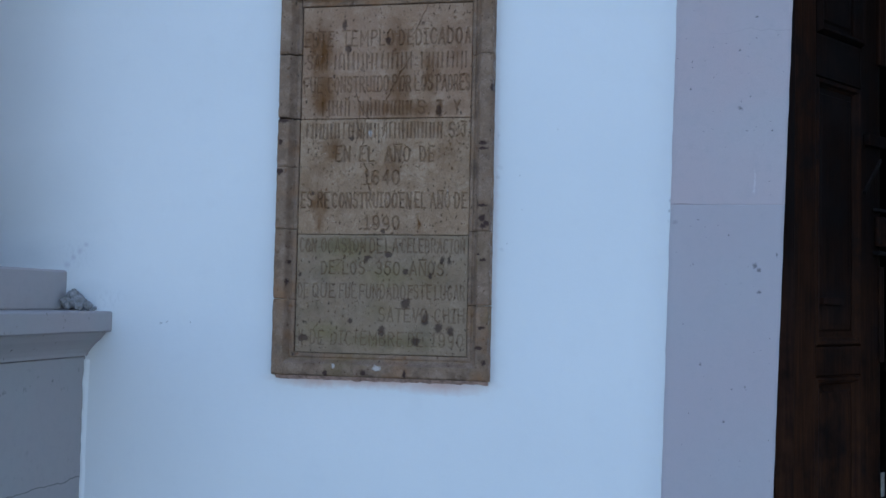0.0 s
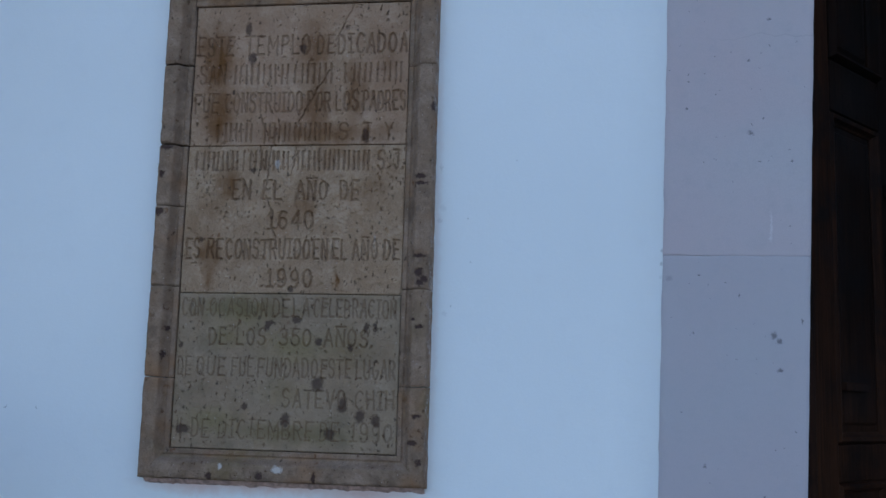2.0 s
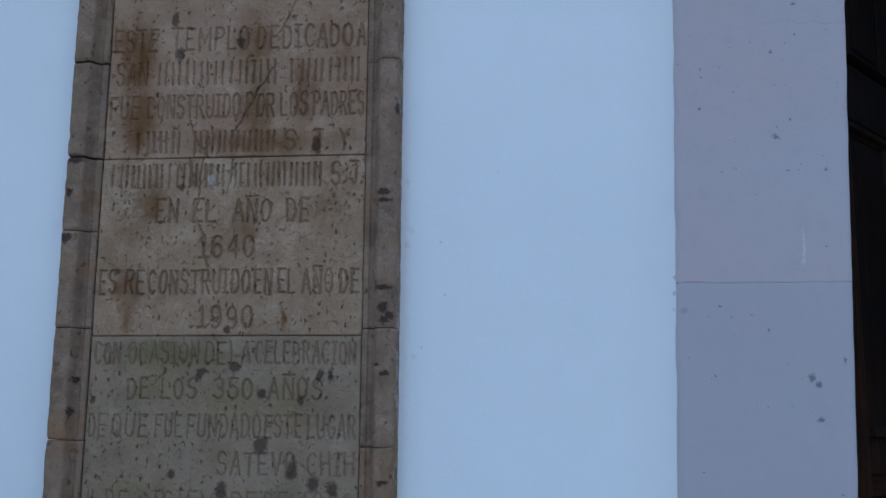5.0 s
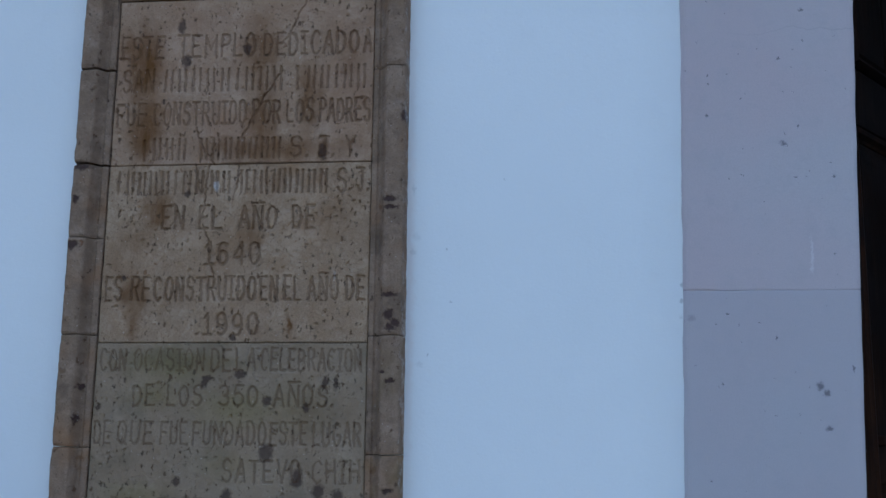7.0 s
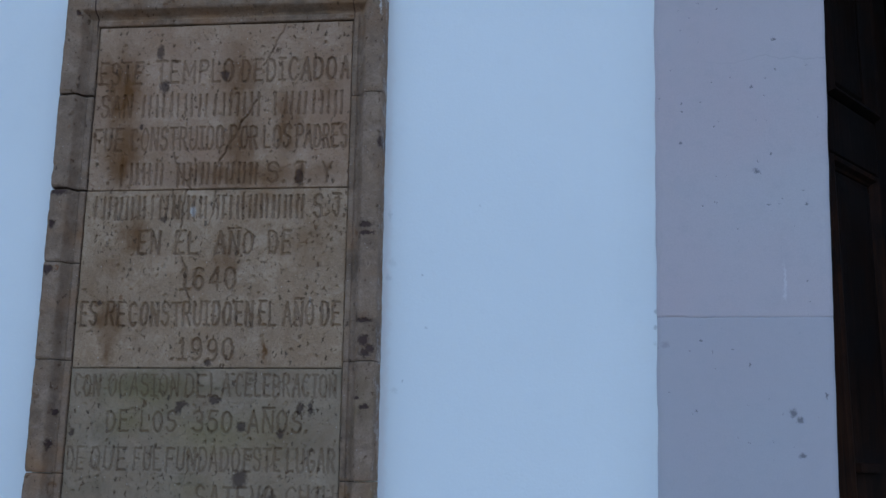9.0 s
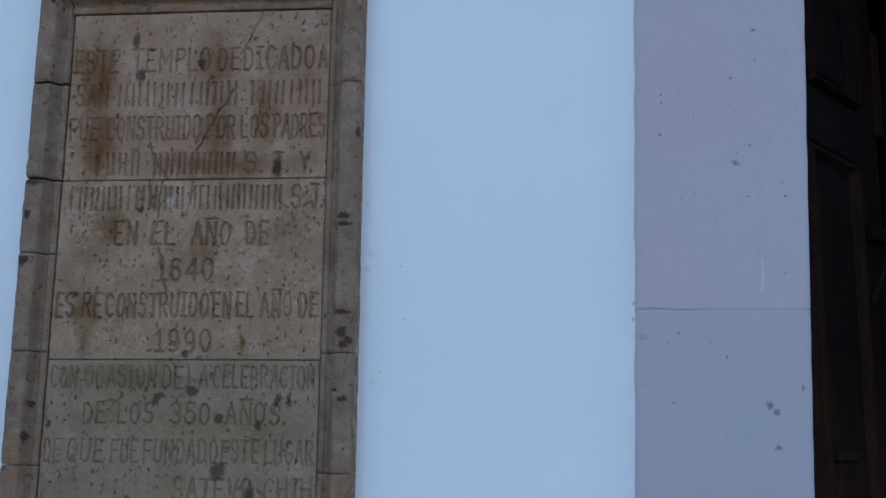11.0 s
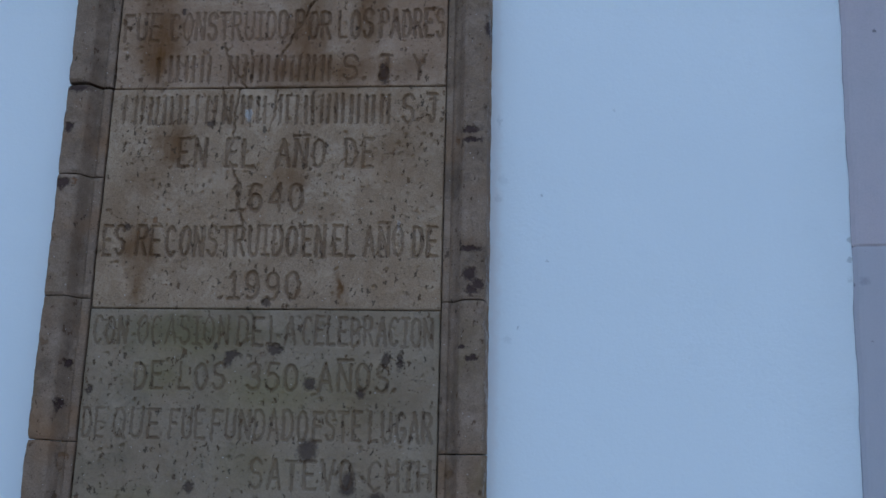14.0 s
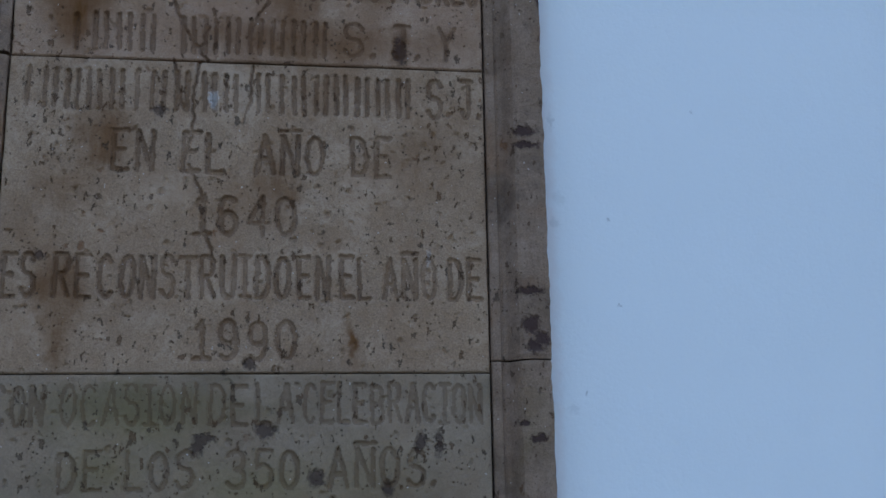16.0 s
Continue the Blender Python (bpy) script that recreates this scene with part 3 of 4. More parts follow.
# lower-case letters stand for bars; each line: foot, head, depth, words with their two ends
UPPER_LINES = [
    (2.431, 2.485, 0.0036, [("ESTE", -0.311, -0.195), ("TEMPLO", -0.167, 0.032), ("DEDICADO", 0.042, 0.281), ("A", 0.286, 0.312)]),
    (2.347, 2.400, 0.0036, [("SAN", -0.301, -0.216), ("francisco", -0.199, 0.103), ("javier", 0.117, 0.302)]),
    (2.263, 2.317, 0.0038, [("FUE", -0.309, -0.233), ("CONSTRUIDO", -0.217, 0.015), ("POR", 0.024, 0.098), ("LOS", 0.107, 0.176), ("PADRES", 0.185, 0.312)]),
    (2.179, 2.227, 0.0036, [("jose", -0.247, -0.124), ("pascual", -0.100, 0.102), ("S.", 0.113, 0.170), ("J.", 0.184, 0.229), ("Y", 0.247, 0.279)])]
MIDDLE_LINES = [
    (2.096, 2.148, 0.0042, [("jeronimo", -0.304, -0.078), ("de", -0.069, -0.014), ("figueroa", 0.001, 0.217), ("S.", 0.230, 0.272), ("J.", 0.280, 0.312)]),
    (2.011, 2.063, 0.0044, [("EN", -0.183, -0.121), ("EL", -0.095, -0.031), ("A\u00d1O", 0.002, 0.100), ("DE", 0.129, 0.189)]),
    (1.928, 1.978, 0.0042, [("1640", -0.077, 0.066)]),
    (1.844, 1.897, 0.0042, [("ES", -0.308, -0.260), ("RE", -0.246, -0.191), ("CONSTRUIDO", -0.190, 0.056), ("EN", 0.061, 0.107), ("EL", 0.116, 0.161), ("A\u00d1O", 0.171, 0.248), ("DE", 0.258, 0.309)]),
    (1.765, 1.813, 0.0036, [("1990", -0.072, 0.068)])]
LOWER_LINES = [
    (1.684, 1.732, 0.0022, [("CON", -0.308, -0.241), ("OCASION", -0.228, -0.056), ("DE", -0.049, 0.007), ("LA", 0.011, 0.064), ("CELEBRACION", 0.069, 0.305)]),
    (1.605, 1.650, 0.0034, [("DE", -0.226, -0.166), ("LOS", -0.147, -0.056), ("350", -0.024, 0.073), ("A\u00d1OS.", 0.101, 0.245)]),
    (1.520, 1.569, 0.0024, [("DE", -0.310, -0.265), ("QUE", -0.257, -0.165), ("FUE", -0.157, -0.086), ("FUNDADO", -0.082, 0.094), ("ESTE", 0.096, 0.186), ("LUGAR", 0.194, 0.308)]),
    (1.440, 1.487, 0.0022, [("SATEVO", -0.009, 0.176), ("CHIH", 0.193, 0.309)]),
    (1.353, 1.401, 0.0015, [("x", -0.305, -0.283), ("DE", -0.262, -0.202), ("DICIEMBRE", -0.185, 0.091), ("DE", 0.099, 0.161), ("1990", 0.182, 0.305)])]
WIDTHS = {"I": 0.72, ".": 0.40, "M": 1.2, "1": 0.85, "L": 0.92}


def bow(cx, cz, rx, rz, a0, a1, n=9):
    """Points along an elliptical arc, angles in degrees."""
    return [(cx + rx * math.cos(radians(a0 + (a1 - a0) * k / n)), cz + rz * math.sin(radians(a0 + (a1 - a0) * k / n))) for k in range(n + 1)]


OVAL = bow(0.5, 0.5, 0.42, 0.5, 0, 360, 20)
TOP_BOWL = [(0.1, 1.0), (0.5, 1.0)] + bow(0.5, 0.76, 0.36, 0.24, 90, -90) + [(0.1, 0.52)]
DEE = [(0.1, 0.0), (0.1, 1.0), (0.4, 1.0)] + bow(0.4, 0.5, 0.5, 0.5, 90, -90, 14) + [(0.1, 0.0)]
CUP = [(0.1, 1.0), (0.1, 0.3)] + bow(0.5, 0.3, 0.4, 0.3, 180, 360) + [(0.9, 1.0)]
ESS = bow(0.5, 0.76, 0.38, 0.24, 20, 270, 12) + bow(0.5, 0.26, 0.4, 0.26, 90, -160, 12)
NINE = bow(0.5, 0.7, 0.36, 0.30, 0, 360, 16) + [(0.86, 0.55)] + bow(0.46, 0.34, 0.4, 0.34, 20, -130)
STROKES = {
    "A": [[(0.05, 0.0), (0.5, 1.0), (0.95, 0.0)], [(0.22, 0.36), (0.78, 0.36)]],
    "B": [[(0.1, 0.0), (0.1, 1.0)], TOP_BOWL, [(0.1, 0.52), (0.5, 0.52)] + bow(0.5, 0.26, 0.4, 0.26, 90, -90) + [(0.1, 0.0)]],
    "C": [bow(0.55, 0.5, 0.45, 0.5, 50, 310, 16)], "D": [DEE],
    "E": [[(0.9, 1.0), (0.1, 1.0), (0.1, 0.0), (0.9, 0.0)], [(0.1, 0.52), (0.7, 0.52)]],
    "F": [[(0.9, 1.0), (0.1, 1.0), (0.1, 0.0)], [(0.1, 0.52), (0.7, 0.52)]],
    "G": [bow(0.52, 0.5, 0.42, 0.5, 50, 340, 18) + [(0.9, 0.45), (0.55, 0.45)]],
    "H": [[(0.1, 0.0), (0.1, 1.0)], [(0.9, 0.0), (0.9, 1.0)], [(0.1, 0.52), (0.9, 0.52)]],
    "I": [[(0.5, 0.0), (0.5, 1.0)], [(0.08, 0.0), (0.92, 0.0)], [(0.08, 1.0), (0.92, 1.0)]],
    "J": [[(0.2, 1.0), (0.95, 1.0)], [(0.62, 1.0), (0.62, 0.25)] + bow(0.34, 0.25, 0.28, 0.25, 0, -170)],
    "L": [[(0.1, 1.0), (0.1, 0.0), (0.9, 0.0)]],
    "M": [[(0.06, 0.0), (0.06, 1.0), (0.5, 0.35), (0.94, 1.0), (0.94, 0.0)]],
    "N": [[(0.1, 0.0), (0.1, 1.0), (0.9, 0.0), (0.9, 1.0)]],
    "O": [OVAL], "P": [[(0.1, 0.0), (0.1, 1.0)], TOP_BOWL],
    "Q": [OVAL, [(0.55, 0.25), (0.95, -0.06)]],
    "R": [[(0.1, 0.0), (0.1, 1.0)], TOP_BOWL, [(0.45, 0.52), (0.92, 0.0)]],
    "S": [ESS], "T": [[(0.02, 1.0), (0.98, 1.0)], [(0.5, 1.0), (0.5, 0.0)]],
    "U": [CUP], "V": [[(0.06, 1.0), (0.5, 0.0), (0.94, 1.0)]],
    "Y": [[(0.06, 1.0), (0.5, 0.5), (0.94, 1.0)], [(0.5, 0.5), (0.5, 0.0)]],
    "0": [OVAL], "1": [[(0.25, 0.78), (0.55, 1.0), (0.55, 0.0)], [(0.15, 0.0), (0.95, 0.0)]],
    "3": [bow(0.45, 0.76, 0.4, 0.24, 150, -90) + bow(0.45, 0.26, 0.44, 0.26, 90, -150)],
    "4": [[(0.72, 0.0), (0.72, 1.0), (0.08, 0.32), (0.96, 0.32)]],
    "5": [[(0.88, 1.0), (0.18, 1.0), (0.14, 0.56)] + bow(0.46, 0.32, 0.42, 0.32, 110, -150)],
    "6": [[(1 - x, 1 - z) for x, z in NINE]], "9": [NINE], ".": [[(0.3, 0.02), (0.5, 0.08)]]}
STROKES["\u00d1"] = STROKES["N"] + [[(0.0, 1.16), (1.0, 1.17)]]
PLAIN_BARS = [[(0.18, 0.0), (0.18, 1.0)], [(0.78, 0.0), (0.78, 1.0)]]


def word_strokes(word, x0, x1, foot, head):
    """The chisel lines of one word, on the wall plane."""
    wide = [WIDTHS.get(c.upper(), 1.0) for c in word]
    unit, x, found = (x1 - x0) / sum(wide), x0, []
    for c, w in zip(word, wide):
        cell = unit * w
        gap = min(0.12 * cell, 0.005)
        lift, lean, tall = random.uniform(-0.0012, 0.0012), random.uniform(-0.035, 0.035), random.uniform(0.97, 1.03)
        shapes = ([[(0.5, 0.0), (0.5, 1.0)]] if c in "ij" else PLAIN_BARS) if c.islower() else STROKES[c]
        for line in shapes:
            found.append([(x + gap + (cell - 2 * gap) * u + lean * (head - foot) * v, foot + lift + (head - foot) * v * tall) for u, v in line])
        x += cell
    return found


def lattice_noise(x, z, scale, seed):
    """Smooth value noise from -1 to 1 on arrays."""
    table = np.random.default_rng(seed).uniform(-1, 1, (256, 256))
    u, v = x * scale + 64.0, z * scale + 64.0
    i, j = np.floor(u).astype(int), np.floor(v).astype(int)
    fu, fv = u - i, v - j
    fu, fv = fu * fu * (3 - 2 * fu), fv * fv * (3 - 2 * fv)
    t = lambda p, q: table[p % 256, q % 256]
    return (t(i, j) * (1 - fu) + t(i + 1, j) * fu) * (1 - fv) + (t(i, j + 1) * (1 - fu) + t(i + 1, j + 1) * fu) * fv


def scored(field, xs, zs, line, half, depth):
    """Cuts a chisel line into the depth field, which keeps the deepest cut."""
    for (ax, az), (bx, bz) in zip(line, line[1:]):
        i0, i1 = np.searchsorted(xs[0], (min(ax, bx) - 0.012, max(ax, bx) + 0.012))
        j0, j1 = np.searchsorted(zs[:, 0], (min(az, bz) - 0.012, max(az, bz) + 0.012))
        if i1 <= i0 or j1 <= j0:
            continue
        x, z = xs[j0:j1, i0:i1], zs[j0:j1, i0:i1]
        x = x + 0.0011 * lattice_noise(x, z, 160.0, 5)
        z = z + 0.0011 * lattice_noise(x, z, 160.0, 6)
        dx, dz = bx - ax, bz - az
        k = np.clip(((x - ax) * dx + (z - az) * dz) / max(dx * dx + dz * dz, 1e-9), 0, 1)
        d = np.hypot(x - ax - k * dx, z - az - k * dz)
        worn = np.clip(0.88 + 0.45 * lattice_noise(x, z, 22.0, 7), 0.45, 1.3)
        cut = depth * worn * np.clip(1.35 * (1 - (d / half) ** 2), 0, 1)
        part_of = field[j0:j1, i0:i1]
        np.maximum(part_of, cut, out=part_of)


def ragged_line(x0, z0, x1, z1, sway, seed):
    rng = np.random.default_rng(seed)
    n = max(6, int(math.dist((x0, z0), (x1, z1)) / 0.006))
    off = np.cumsum(rng.uniform(-1, 1, n + 1)) * sway
    off -= np.linspace(off[0], off[-1], n + 1)
    length = math.dist((x0, z0), (x1, z1))
    nx, nz = -(z1 - z0) / length, (x1 - x0) / length
    return [(x0 + (x1 - x0) * k / n + nx * off[k], z0 + (z1 - z0) * k / n + nz * off[k]) for k in range(n + 1)]


CRACKS = [  # from, to
    (-0.060, 2.166, -0.108, 2.255), (-0.070, 2.180, -0.060, 2.215), (-0.010, 2.200, 0.095, 2.390), (0.100, 2.470, 0.150, 2.575), (-0.070, 2.166, -0.088, 2.010),
    (-0.080, 2.020, -0.060, 1.970), (-0.055, 1.930, -0.042, 1.890), (-0.105, 2.166, -0.090, 2.100), (0.000, 2.160, -0.012, 2.080)]


def inscribed_slab(name, z0, z1, lines, seed, pits, worn):
    """A stone slab as a fine relief: chisel lines, cracks, pores, chipped rim."""
    step = 0.0015
    nx, nz = round(0.628 / step), round((z1 - z0) / step)
    zs = np.linspace(z0, z1, nz + 1)[:, None] * np.ones((1, nx + 1))
    plain = np.linspace(-0.3135, 0.3145, nx + 1)[None, :] * np.ones((nz + 1, 1))
    letters = np.zeros_like(zs)
    for foot, head, depth, words in lines:
        for word, a, b in words:
            for line in word_strokes(word, a, b, foot, head):
                scored(letters, plain, zs, line, random.uniform(0.0033, 0.0042), depth)
    breaks = np.zeros_like(zs)
    for k, (ax, az, bx, bz) in enumerate(CRACKS):
        if z0 - 0.05 < (az + bz) / 2 < z1:
            scored(breaks, plain, zs, ragged_line(ax, az, bx, bz, 0.0022, 40 + k), 0.0024, 0.0050)
    rng = np.random.default_rng(seed)
    pores = np.zeros_like(zs)
    for _ in range(pits):
        px, pz, r = rng.uniform(-0.31, 0.31), rng.uniform(z0, z1), 0.0016 + 0.0046 * rng.uniform() ** 2.6
        turn, squash = rng.uniform(0, math.pi), rng.uniform(0.45, 1.0)
        i0, i1 = np.searchsorted(plain[0], (px - 2 * r, px + 2 * r))
        j0, j1 = np.searchsorted(zs[:, 0], (pz - 2 * r, pz + 2 * r))
        dx, dz = plain[j0:j1, i0:i1] - px, zs[j0:j1, i0:i1] - pz
        u, v = dx * math.cos(turn) + dz * math.sin(turn), (dz * math.cos(turn) - dx * math.sin(turn)) / squash
        hole = np.clip(1 - (np.hypot(u, v) / r) ** 2 + 0.4 * lattice_noise(dx, dz, 400.0, int(rng.integers(99))), 0, 1) * r * 0.8
        np.maximum(pores[j0:j1, i0:i1], hole, out=pores[j0:j1, i0:i1])
    y = SLAB_Y + 0.0014 * lattice_noise(plain, zs, 7.0, seed + 1) + 0.0007 * lattice_noise(plain, zs, 45.0, seed + 2) + 0.00035 * lattice_noise(plain, zs, 210.0, seed + 3)
    y += worn * 0.0008 * np.clip(lattice_noise(plain, zs, 90.0, seed + 4), 0, 1)
    y += np.maximum(np.maximum(letters, breaks), pores)
    rim = np.minimum(np.minimum(plain + 0.3135, 0.3145 - plain), np.minimum(zs - z0, z1 - zs))
    chip = 0.0012 + 0.0042 * np.clip(lattice_noise(plain, zs, 34.0, seed + 5) - 0.1, 0, 1)
    y += 0.0032 * np.clip(1 - rim / chip, 0, 1) ** 1.5
    n = nx + 1
    grid = np.stack([plain, y, zs], -1).reshape(-1, 3)
    idx = np.arange((nz + 1) * n).reshape(nz + 1, n)
    quads = np.stack([idx[:-1, :-1], idx[:-1, 1:], idx[1:, 1:], idx[1:, :-1]], -1).reshape(-1, 4)
    ring = np.concatenate([idx[0, :-1], idx[:-1, -1], idx[-1, :0:-1], idx[:0:-1, 0]])
    edge, back = grid[ring], grid[ring].copy()
    back[:, 1] = -0.002
    base, m = len(grid), len(ring)
    k = np.arange(m)
    skirt = np.stack([base + k, base + m + k, base + m + (k + 1) % m, base + (k + 1) % m], -1)
    verts, faces = np.concatenate([grid, edge, back]), np.concatenate([quads, skirt])
    me = bpy.data.meshes.new(name)
    me.vertices.add(len(verts))
    me.vertices.foreach_set("co", verts.ravel())
    me.loops.add(faces.size)
    me.loops.foreach_set("vertex_index", faces.ravel().astype(np.int32))
    me.polygons.add(len(faces))
    me.polygons.foreach_set("loop_start", np.arange(0, faces.size, 4, dtype=np.int32))
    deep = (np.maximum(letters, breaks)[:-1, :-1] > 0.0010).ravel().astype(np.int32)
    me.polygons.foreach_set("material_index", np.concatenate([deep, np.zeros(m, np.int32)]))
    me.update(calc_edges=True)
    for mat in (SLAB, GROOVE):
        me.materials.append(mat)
    me.shade_smooth()
    return me


for z0, z1, lines, seed, pits, worn, words in ((2.1664, 2.578, UPPER_LINES, 11, 300, 0.6, "tan stone slab with carved lettering and brown stains"),
                                               (1.7479, 2.1647, MIDDLE_LINES, 23, 430, 0.6, "pitted tan stone slab with carved lettering"),
                                               (1.323, 1.7464, LOWER_LINES, 37, 340, 1.4, "grey-green stained stone slab with worn lettering")):
    slab = new("slab", inscribed_slab("slab", z0, z1, lines, seed, pits, worn))
    slab.parent = plaque
    tagged(slab, words)

bm = bmesh.new()
box(bm, -0.345, 0.345, -0.0075, 0.004, 1.28, 2.62)
part("mortar_bed", bm, MORTAR, plaque)

# moulded border: distance out from the slabs, depth
PROFILE = [(0.0, -0.002), (0.0, -0.021), (0.003, -0.0235), (0.013, -0.0245), (0.0155, -0.0215), (0.019, -0.0205), (0.024, -0.0235), (0.030, -0.0320),
           (0.034, -0.0395), (0.0375, -0.0440), (0.042, -0.0460), (0.060, -0.0465), (0.076, -0.0455), (0.0825, -0.0425), (0.0848, -0.0370), (0.0870, -0.0150), (0.0905, 0.004)]
IN_L, IN_R, IN_LO, IN_HI = 0.3152, 0.3165, 1.3212, 2.5797
SHRINK = {"left": 0.92, "right": 0.90, "top": 0.90, "bottom": 0.93}


def border_stone(side, a, b, mitre_a=False, mitre_b=False):
    """One stone of the border, along a to b, on the side left, right, top or bottom."""
    bm = bmesh.new()
    rows = []
    stops = [a, a + 0.0012] + steps(a + 0.006, b - 0.006, 0.007) + [b - 0.0012, b]
    for s in stops:
        row = []
        end = min(s - a if not mitre_a else 1.0, b - s if not mitre_b else 1.0)
        for w, y in PROFILE:
            t = s
            share = (s - a) / (b - a)
            upright = side in ("left", "right")
            if mitre_a:
                t -= w * (1 - share) * SHRINK["bottom" if upright else "left"]
            if mitre_b:
                t += w * share * SHRINK["top" if upright else "right"]
            wo = w * SHRINK[side]
            u, v = (t, IN_LO - wo if side == "bottom" else IN_HI + wo) if side in ("top", "bottom") else (IN_R + wo if side == "right" else -IN_L - wo, t)
            wear = 0.0018 * wobble(u, v, 16.0, 11.0) + 0.0016 * wobble(u, v, 75.0, 12.0)
            chip = max(0.0, wobble(u, v, 34.0, 13.0) - 0.17) * 0.010 * (w > 0.03)
            yy = y if y > -0.01 else y + wear + chip * (1.0 if w > 0.07 else 0.3)
            if end < 0.004 and y < -0.01:
                yy += 0.003 * (1 - end / 0.004)
            out = 0.0013 * wobble(u, v, 18.0, 14.0) + 0.0012 * wobble(u, v, 80.0, 15.0) - 0.14 * chip if w > 0.07 else 0.0
            if side == "right":
                u += out
            elif side == "left":
                u -= out
            elif side == "top":
                v += out
            else:
                v -= out * 1.6
            if not mitre_a and end == s - a or not mitre_b and end == b - s:
                if side in ("left", "right"):
                    v += 0.0025 * wobble(u, a if s - a < b - s else b, 26.0, 16.0) * max(0.0, 1 - end / 0.02)
            row.append(bm.verts.new((u, yy, v)))
        rows.append(row)
    n = len(PROFILE)
    for r0, r1 in zip(rows, rows[1:]):
        for i in range(n - 1):
            bm.faces.new((r0[i], r0[i + 1], r1[i + 1], r1[i]))
    for row in (rows[0], rows[-1]):
        bm.faces.new(row)
    return bm


for side, cuts in (("left", (IN_LO, 1.513, 1.764, 1.990, 2.167, 2.401, IN_HI)), ("right", (IN_LO, 1.502, 1.762, 2.388, IN_HI))):
    for i, (a, b) in enumerate(zip(cuts, cuts[1:])):
        lo, hi = (0.0028 if side == "left" and c > 2.1 else 0.0010 for c in (a, b))
        part("border_stone", border_stone(side, a + lo * (i > 0), b - hi * (i < len(cuts) - 2), i == 0, i == len(cuts) - 2), EDGE, plaque)
part("border_stone", border_stone("top", -IN_L, IN_R, True, True), EDGE, plaque)
part("border_stone", border_stone("bottom", -IN_L, IN_R, True, True), EDGE, plaque)

# reddish mortar squeezed out under the plaque
bm = bmesh.new()
rows = []
for x in steps(-0.386, 0.392, 0.004):
    drop = 0.012 + 0.006 * wobble(x, 0.0, 30.0, 51.0) + 0.004 * max(0.0, wobble(x, 0.0, 90.0, 52.0))
    proud = 0.010 + 0.005 * wobble(x, 0.0, 40.0, 53.0)
    low = 1.2395
    rows.append([bm.verts.new(p) for p in ((x, -proud - 0.004, low), (x, -proud, low - drop * 0.6), (x, -0.003, low - drop), (x, 0.006, low - drop - 0.004))])
for r0, r1 in zip(rows, rows[1:]):
    for i in range(3):
        bm.faces.new((r0[i], r0[i + 1], r1[i + 1], r1[i]))
part("mortar_bead", bm, BEAD, plaque, "ragged reddish mortar under the plaque", smooth=True)

# ---- column on its pedestal ----
column = tagged(new("column"), "tan stone column on a deep grey moulded pedestal before the facade", "column")
CX = -1.625


def moulding(sections, back=0.02):
    """Rectangular plan rings: half width, front depth, height."""
    bm = bmesh.new()
    rings = [[bm.verts.new(p) for p in ((CX - w, back, z), (CX - w, y, z), (CX + w, y, z), (CX + w, back, z))] for w, y, z in sections]
    for r0, r1 in zip(rings, rings[1:]):
        for i in range(3):
            bm.faces.new((r0[i], r0[i + 1], r1[i + 1], r1[i]))
    bm.faces.new(rings[0])
    bm.faces.new(rings[-1])
    return bm


# the side face towards the door sits at half the width; the front stands FRONT metres out
FRONT = 0.86
BODY = [(0.480, 0.000, 0.0), (0.480, 0.000, 1.2785), (0.474, -0.006, 1.2825)]
CORNICE = [(0.478, 0.000, 1.2835), (0.488, 0.010, 1.2845), (0.492, 0.014, 1.296), (0.503, 0.025, 1.312), (0.521, 0.043, 1.330), (0.541, 0.063, 1.348), (0.556, 0.078, 1.366),
           (0.562, 0.084, 1.374), (0.578, 0.100, 1.377), (0.583, 0.105, 1.381), (0.583, 0.105, 1.446), (0.579, 0.101, 1.452), (0.30, -0.1, 1.455)]
PLINTH = [(0.388, -0.090, 1.4555), (0.390, -0.088, 1.462), (0.390, -0.088, 1.596), (0.382, -0.096, 1.604)]
part("pedestal_body", moulding([(w, -FRONT - d, z) for w, d, z in BODY]), PED_BODY, column, "grey stone pedestal block with fine cracks")
part("pedestal_cornice", moulding([(w, -FRONT - d, z) for w, d, z in CORNICE]), PEDESTAL, column, "projecting grey stone cornice")
part("plinth", moulding([(w, -FRONT - d, z) for w, d, z in PLINTH]), PEDESTAL, column)
bm = bmesh.new()
turn = [(0.28, 1.605), (0.300, 1.615), (0.312, 1.65), (0.308, 1.69), (0.296, 1.72), (0.284, 1.73), (0.275, 1.75), (0.256, 1.77), (0.235, 1.80), (0.226, 1.85), (0.222, 2.2), (0.215, 3.4), (0.205, 4.8)]
rings = [[bm.verts.new((CX + r * math.cos(a), -0.44 - r * math.sin(a), z)) for a in [2 * math.pi * k / 48 for k in range(48)]] for r, z in turn]
for r0, r1 in zip(rings, rings[1:]):
    for i in range(48):
        bm.faces.new((r0[i], r0[(i + 1) % 48], r1[(i + 1) % 48], r1[i]))
bm.faces.new(rings[0])
bm.faces.new(rings[-1])
part("shaft", bm, COLUMN, column, "tan stone column shaft with a rounded base", smooth=True)


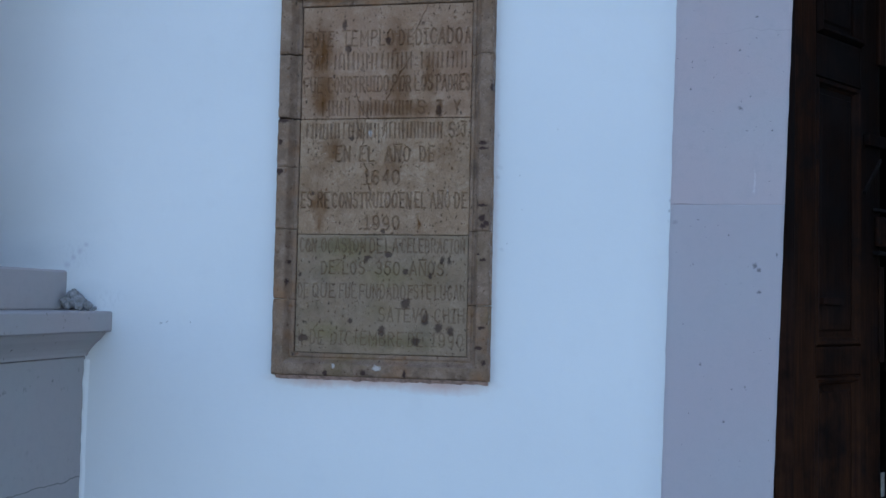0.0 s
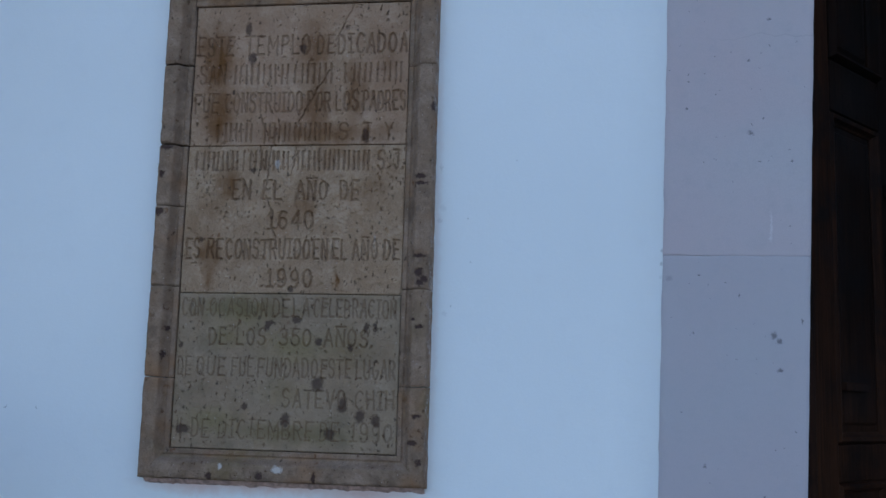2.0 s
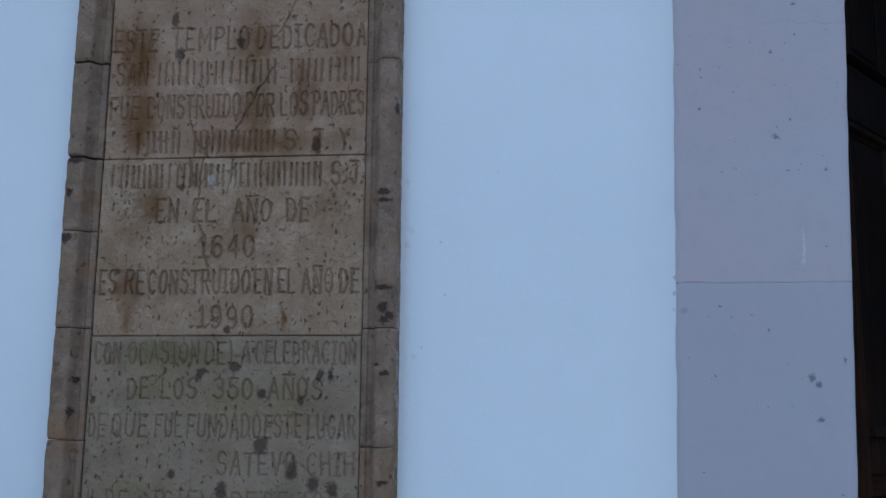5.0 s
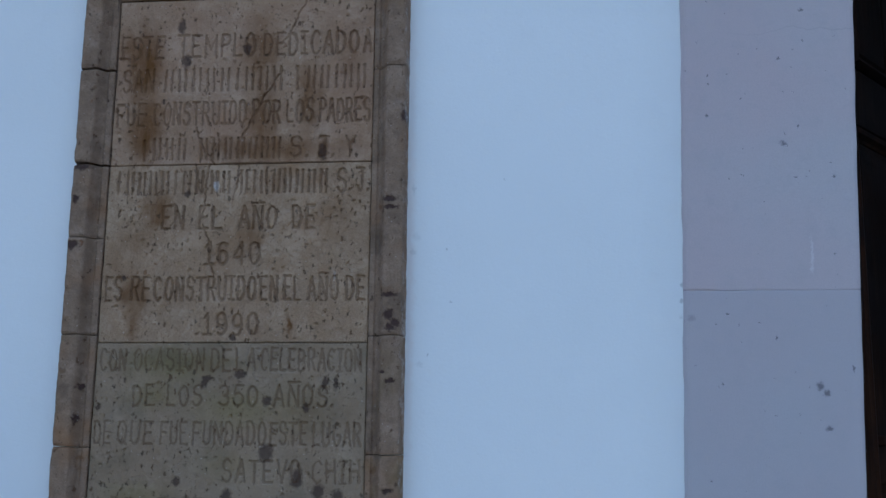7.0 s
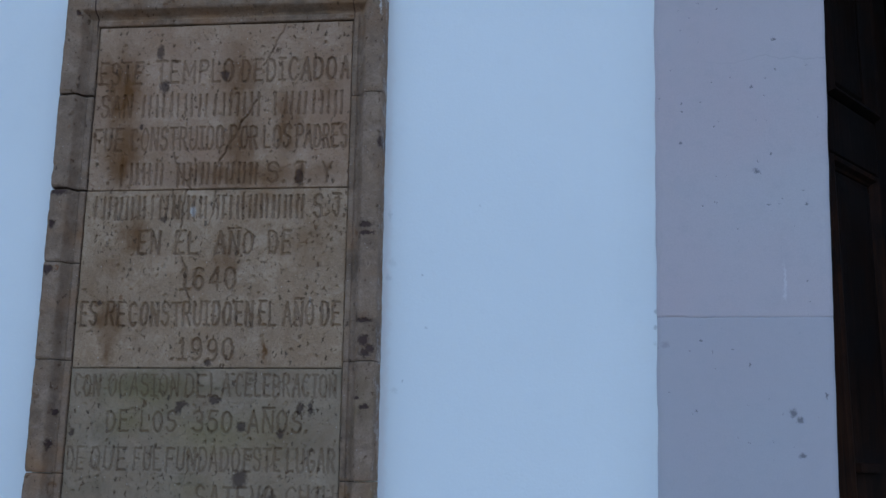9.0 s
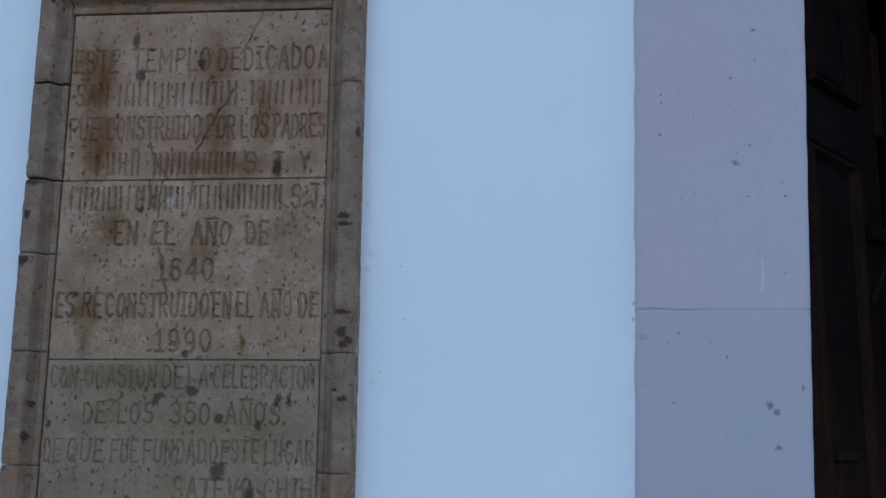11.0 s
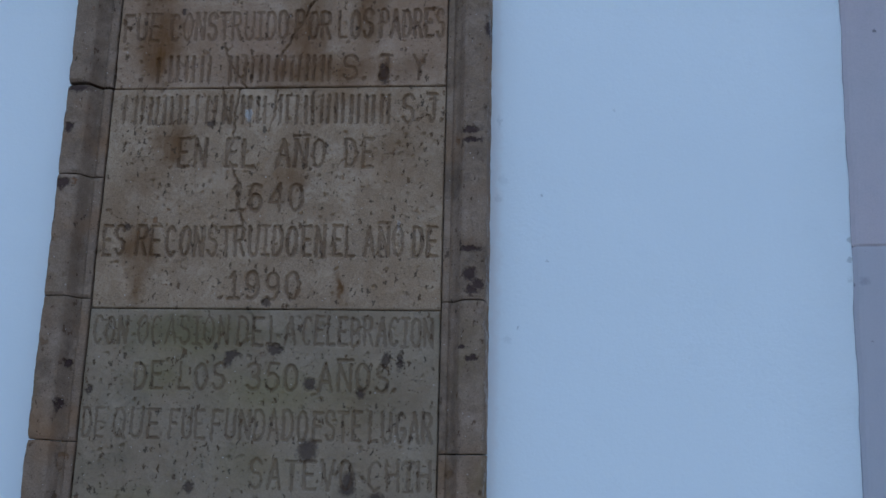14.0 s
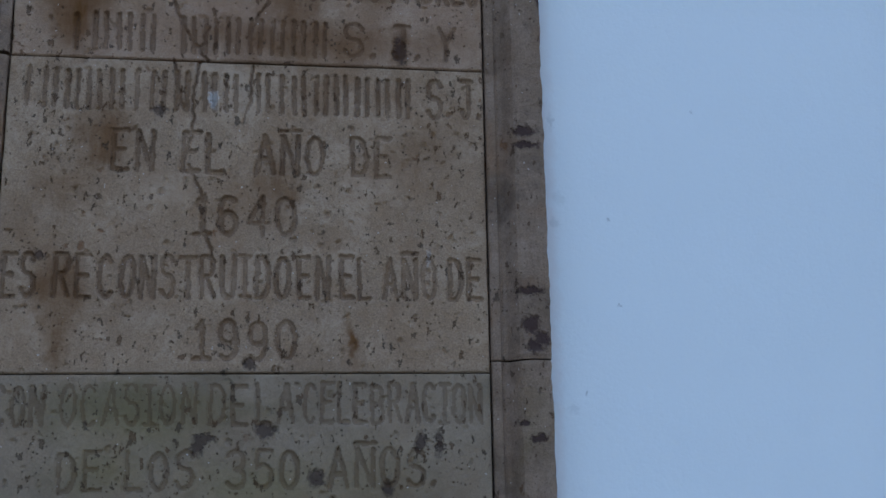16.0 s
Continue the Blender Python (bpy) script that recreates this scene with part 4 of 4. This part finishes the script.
def lump(x, y, foot, r, seed):
    bm = bmesh.new()
    bmesh.ops.create_icosphere(bm, subdivisions=3, radius=r)
    for v in bm.verts:
        v.co *= 1 + 0.45 * noise.noise(v.co * (1.4 / r) + Vector((seed, 0, 0))) + 0.2 * noise.noise(v.co * (4 / r))
        v.co += Vector((x, y, 0))
    lo = min(v.co.z for v in bm.verts)
    for v in bm.verts:
        v.co.z += foot - lo
    return bm


for i, (x, y, foot, r) in enumerate(((-1.208, -0.030, 1.4515, 0.024), (-1.166, -0.030, 1.4515, 0.027), (-1.128, -0.026, 1.4515, 0.016), (-1.190, -0.024, 1.489, 0.021), (-1.104, -0.020, 1.4515, 0.009), (-1.146, -0.058, 1.4515, 0.012))):
    tagged(mesh_object("rubble_stone", lump(x, y, foot, r, i * 3.7), RUBBLE), "broken grey mortar lump lying on the cornice", "rubble", group="rubble on the cornice")

bm = bmesh.new()
rows = []
for z in steps(0.0, 1.27, 0.02):
    reach = 0.006 + 0.010 * abs(wobble(0.3, z, 14.0, 41.0)) + 0.006 * max(0.0, wobble(0.3, z, 50.0, 42.0))
    edge = CX + 0.480
    rows.append([bm.verts.new(p) for p in ((edge - 0.001, -reach, z), (edge + 0.004, -reach - 0.001, z), (edge + 0.010, -0.006, z), (edge + 0.022, 0.004, z))])
for r0, r1 in zip(rows, rows[1:]):
    for i in range(3):
        bm.faces.new((r0[i], r0[i + 1], r1[i + 1], r1[i]))
part("plaster_lip", bm, PLASTER, column, "ragged white plaster edge beside the pedestal", smooth=True)

# ---- wooden door leaf, swung inward ----
door = tagged(new("door_1"), "dark weathered panelled wooden church door standing open", "door", kind="structure")
door.matrix_world = Matrix.Translation((1.442, 0.50, 0.0)) @ Matrix.Rotation(radians(90 - 37.1), 4, "Z")
# in the leaf's own frame: x along the leaf, -y towards the square, z up


def raised_panel(x0, x1, z0, z1):
    bm = bmesh.new()
    levels = ((0.0, -0.001), (0.0, -0.006), (0.022, -0.010), (0.030, -0.020), (0.055, -0.024))
    rings = [[bm.verts.new(p) for p in ((x0 + d, y, z0 + d), (x1 - d, y, z0 + d), (x1 - d, y, z1 - d), (x0 + d, y, z1 - d))] for d, y in levels]
    for r0, r1 in zip(rings, rings[1:]):
        for i in range(4):
            bm.faces.new((r0[i], r0[(i + 1) % 4], r1[(i + 1) % 4], r1[i]))
    bm.faces.new(rings[-1])
    return bm


def moulding_frame(x0, x1, z0, z1, w=0.035, h=0.030):
    bm = bmesh.new()
    levels = ((0.0, 0.0), (0.0, -h * 0.6), (w * 0.25, -h), (w * 0.6, -h * 0.9), (w * 0.8, -h * 0.45), (w, -h * 0.3), (w, 0.0))
    rings = [[bm.verts.new(p) for p in ((x0 + d, y, z0 + d), (x1 - d, y, z0 + d), (x1 - d, y, z1 - d), (x0 + d, y, z1 - d))] for d, y in levels]
    for r0, r1 in zip(rings, rings[1:]):
        for i in range(4):
            bm.faces.new((r0[i], r0[(i + 1) % 4], r1[(i + 1) % 4], r1[i]))
    return bm


part("leaf", box(bmesh.new(), 0.0, 0.705, 0.0, 0.06, 0.01, 3.40, 0.004), WOOD, door)
part("stile", box(bmesh.new(), 0.0, 0.17, -0.03, -0.0005, 0.01, 3.40, 0.006), WOOD_PALE, door)
part("stile", box(bmesh.new(), 0.535, 0.705, -0.03, -0.0005, 0.01, 3.40, 0.006), WOOD, door)
for z0, z1 in ((0.02, 0.30), (1.255, 1.37), (2.43, 2.60), (3.25, 3.40)):
    part("rail", box(bmesh.new(), 0.1705, 0.5345, -0.03, -0.0005, z0, z1, 0.006), WOOD, door)
for z0, z1 in ((0.302, 1.253), (1.372, 2.428), (2.602, 3.248)):
    p = part("panel", raised_panel(0.205, 0.500, z0 + 0.035, z1 - 0.035), WOOD, door)
    part("moulding", moulding_frame(0.172, 0.533, z0, z1, h=0.055 if z0 > 2.5 else 0.036), WOOD_PALE if z0 < 2.5 else WOOD, p)
part("ledge", box(bmesh.new(), 0.20, 0.35, -0.048, -0.0245, 1.535, 1.562, 0.004), WOOD_PALE, door, "short worn wooden strip nailed on the panel")
part("cross_strip", box(bmesh.new(), 0.552, 0.697, -0.058, -0.0305, 2.195, 2.245, 0.006), WOOD, door, "dark wooden cross strip on the lock stile")
bm = box(bmesh.new(), -0.105, 0.105, -0.042, -0.0305, -0.008, 0.008, 0.003)
bmesh.ops.transform(bm, matrix=Matrix.Translation((0.625, 0, 2.075)) @ Matrix.Rotation(radians(-46), 4, "Y"), verts=bm.verts)
part("latch_bar", bm, IRON, door, "rusty iron latch bar")
part("bolt", box(bmesh.new(), 0.640, 0.712, -0.060, -0.0305, 1.780, 1.910, 0.016), WOOD_PALE, door, "worn wooden door bolt")
part("staple", box(bmesh.new(), 0.630, 0.722, -0.060, -0.0305, 1.745, 1.763, 0.006), IRON, door)
part("staple", box(bmesh.new(), 0.630, 0.722, -0.055, -0.0305, 1.928, 1.942, 0.006), IRON, door)
part("edge_batten", box(bmesh.new(), 0.664, 0.718, -0.05, -0.0305, 2.55, 2.90, 0.006), WOOD_PALE, door, "orange-brown wooden edge batten")
part("edge_batten", box(bmesh.new(), 0.676, 0.714, -0.045, -0.0305, 1.30, 1.70, 0.006), WOOD, door)
# added pale piece, in place of a distant lit spot past the leaf
part("bright_strip", box(bmesh.new(), 0.720, 0.745, -0.03, -0.022, 0.74, 0.84, 0.003), PALE, door, "pale strip added for a small bright spot inside the church")
bm = bmesh.new()
box(bm, 1.395, 1.462, 0.40, 0.475, 0.0, LINTEL, 0.004)
tagged(mesh_object("door_frame", bm, WOOD), "dark wooden door frame post beside the stone jamb", "door frame", kind="structure")
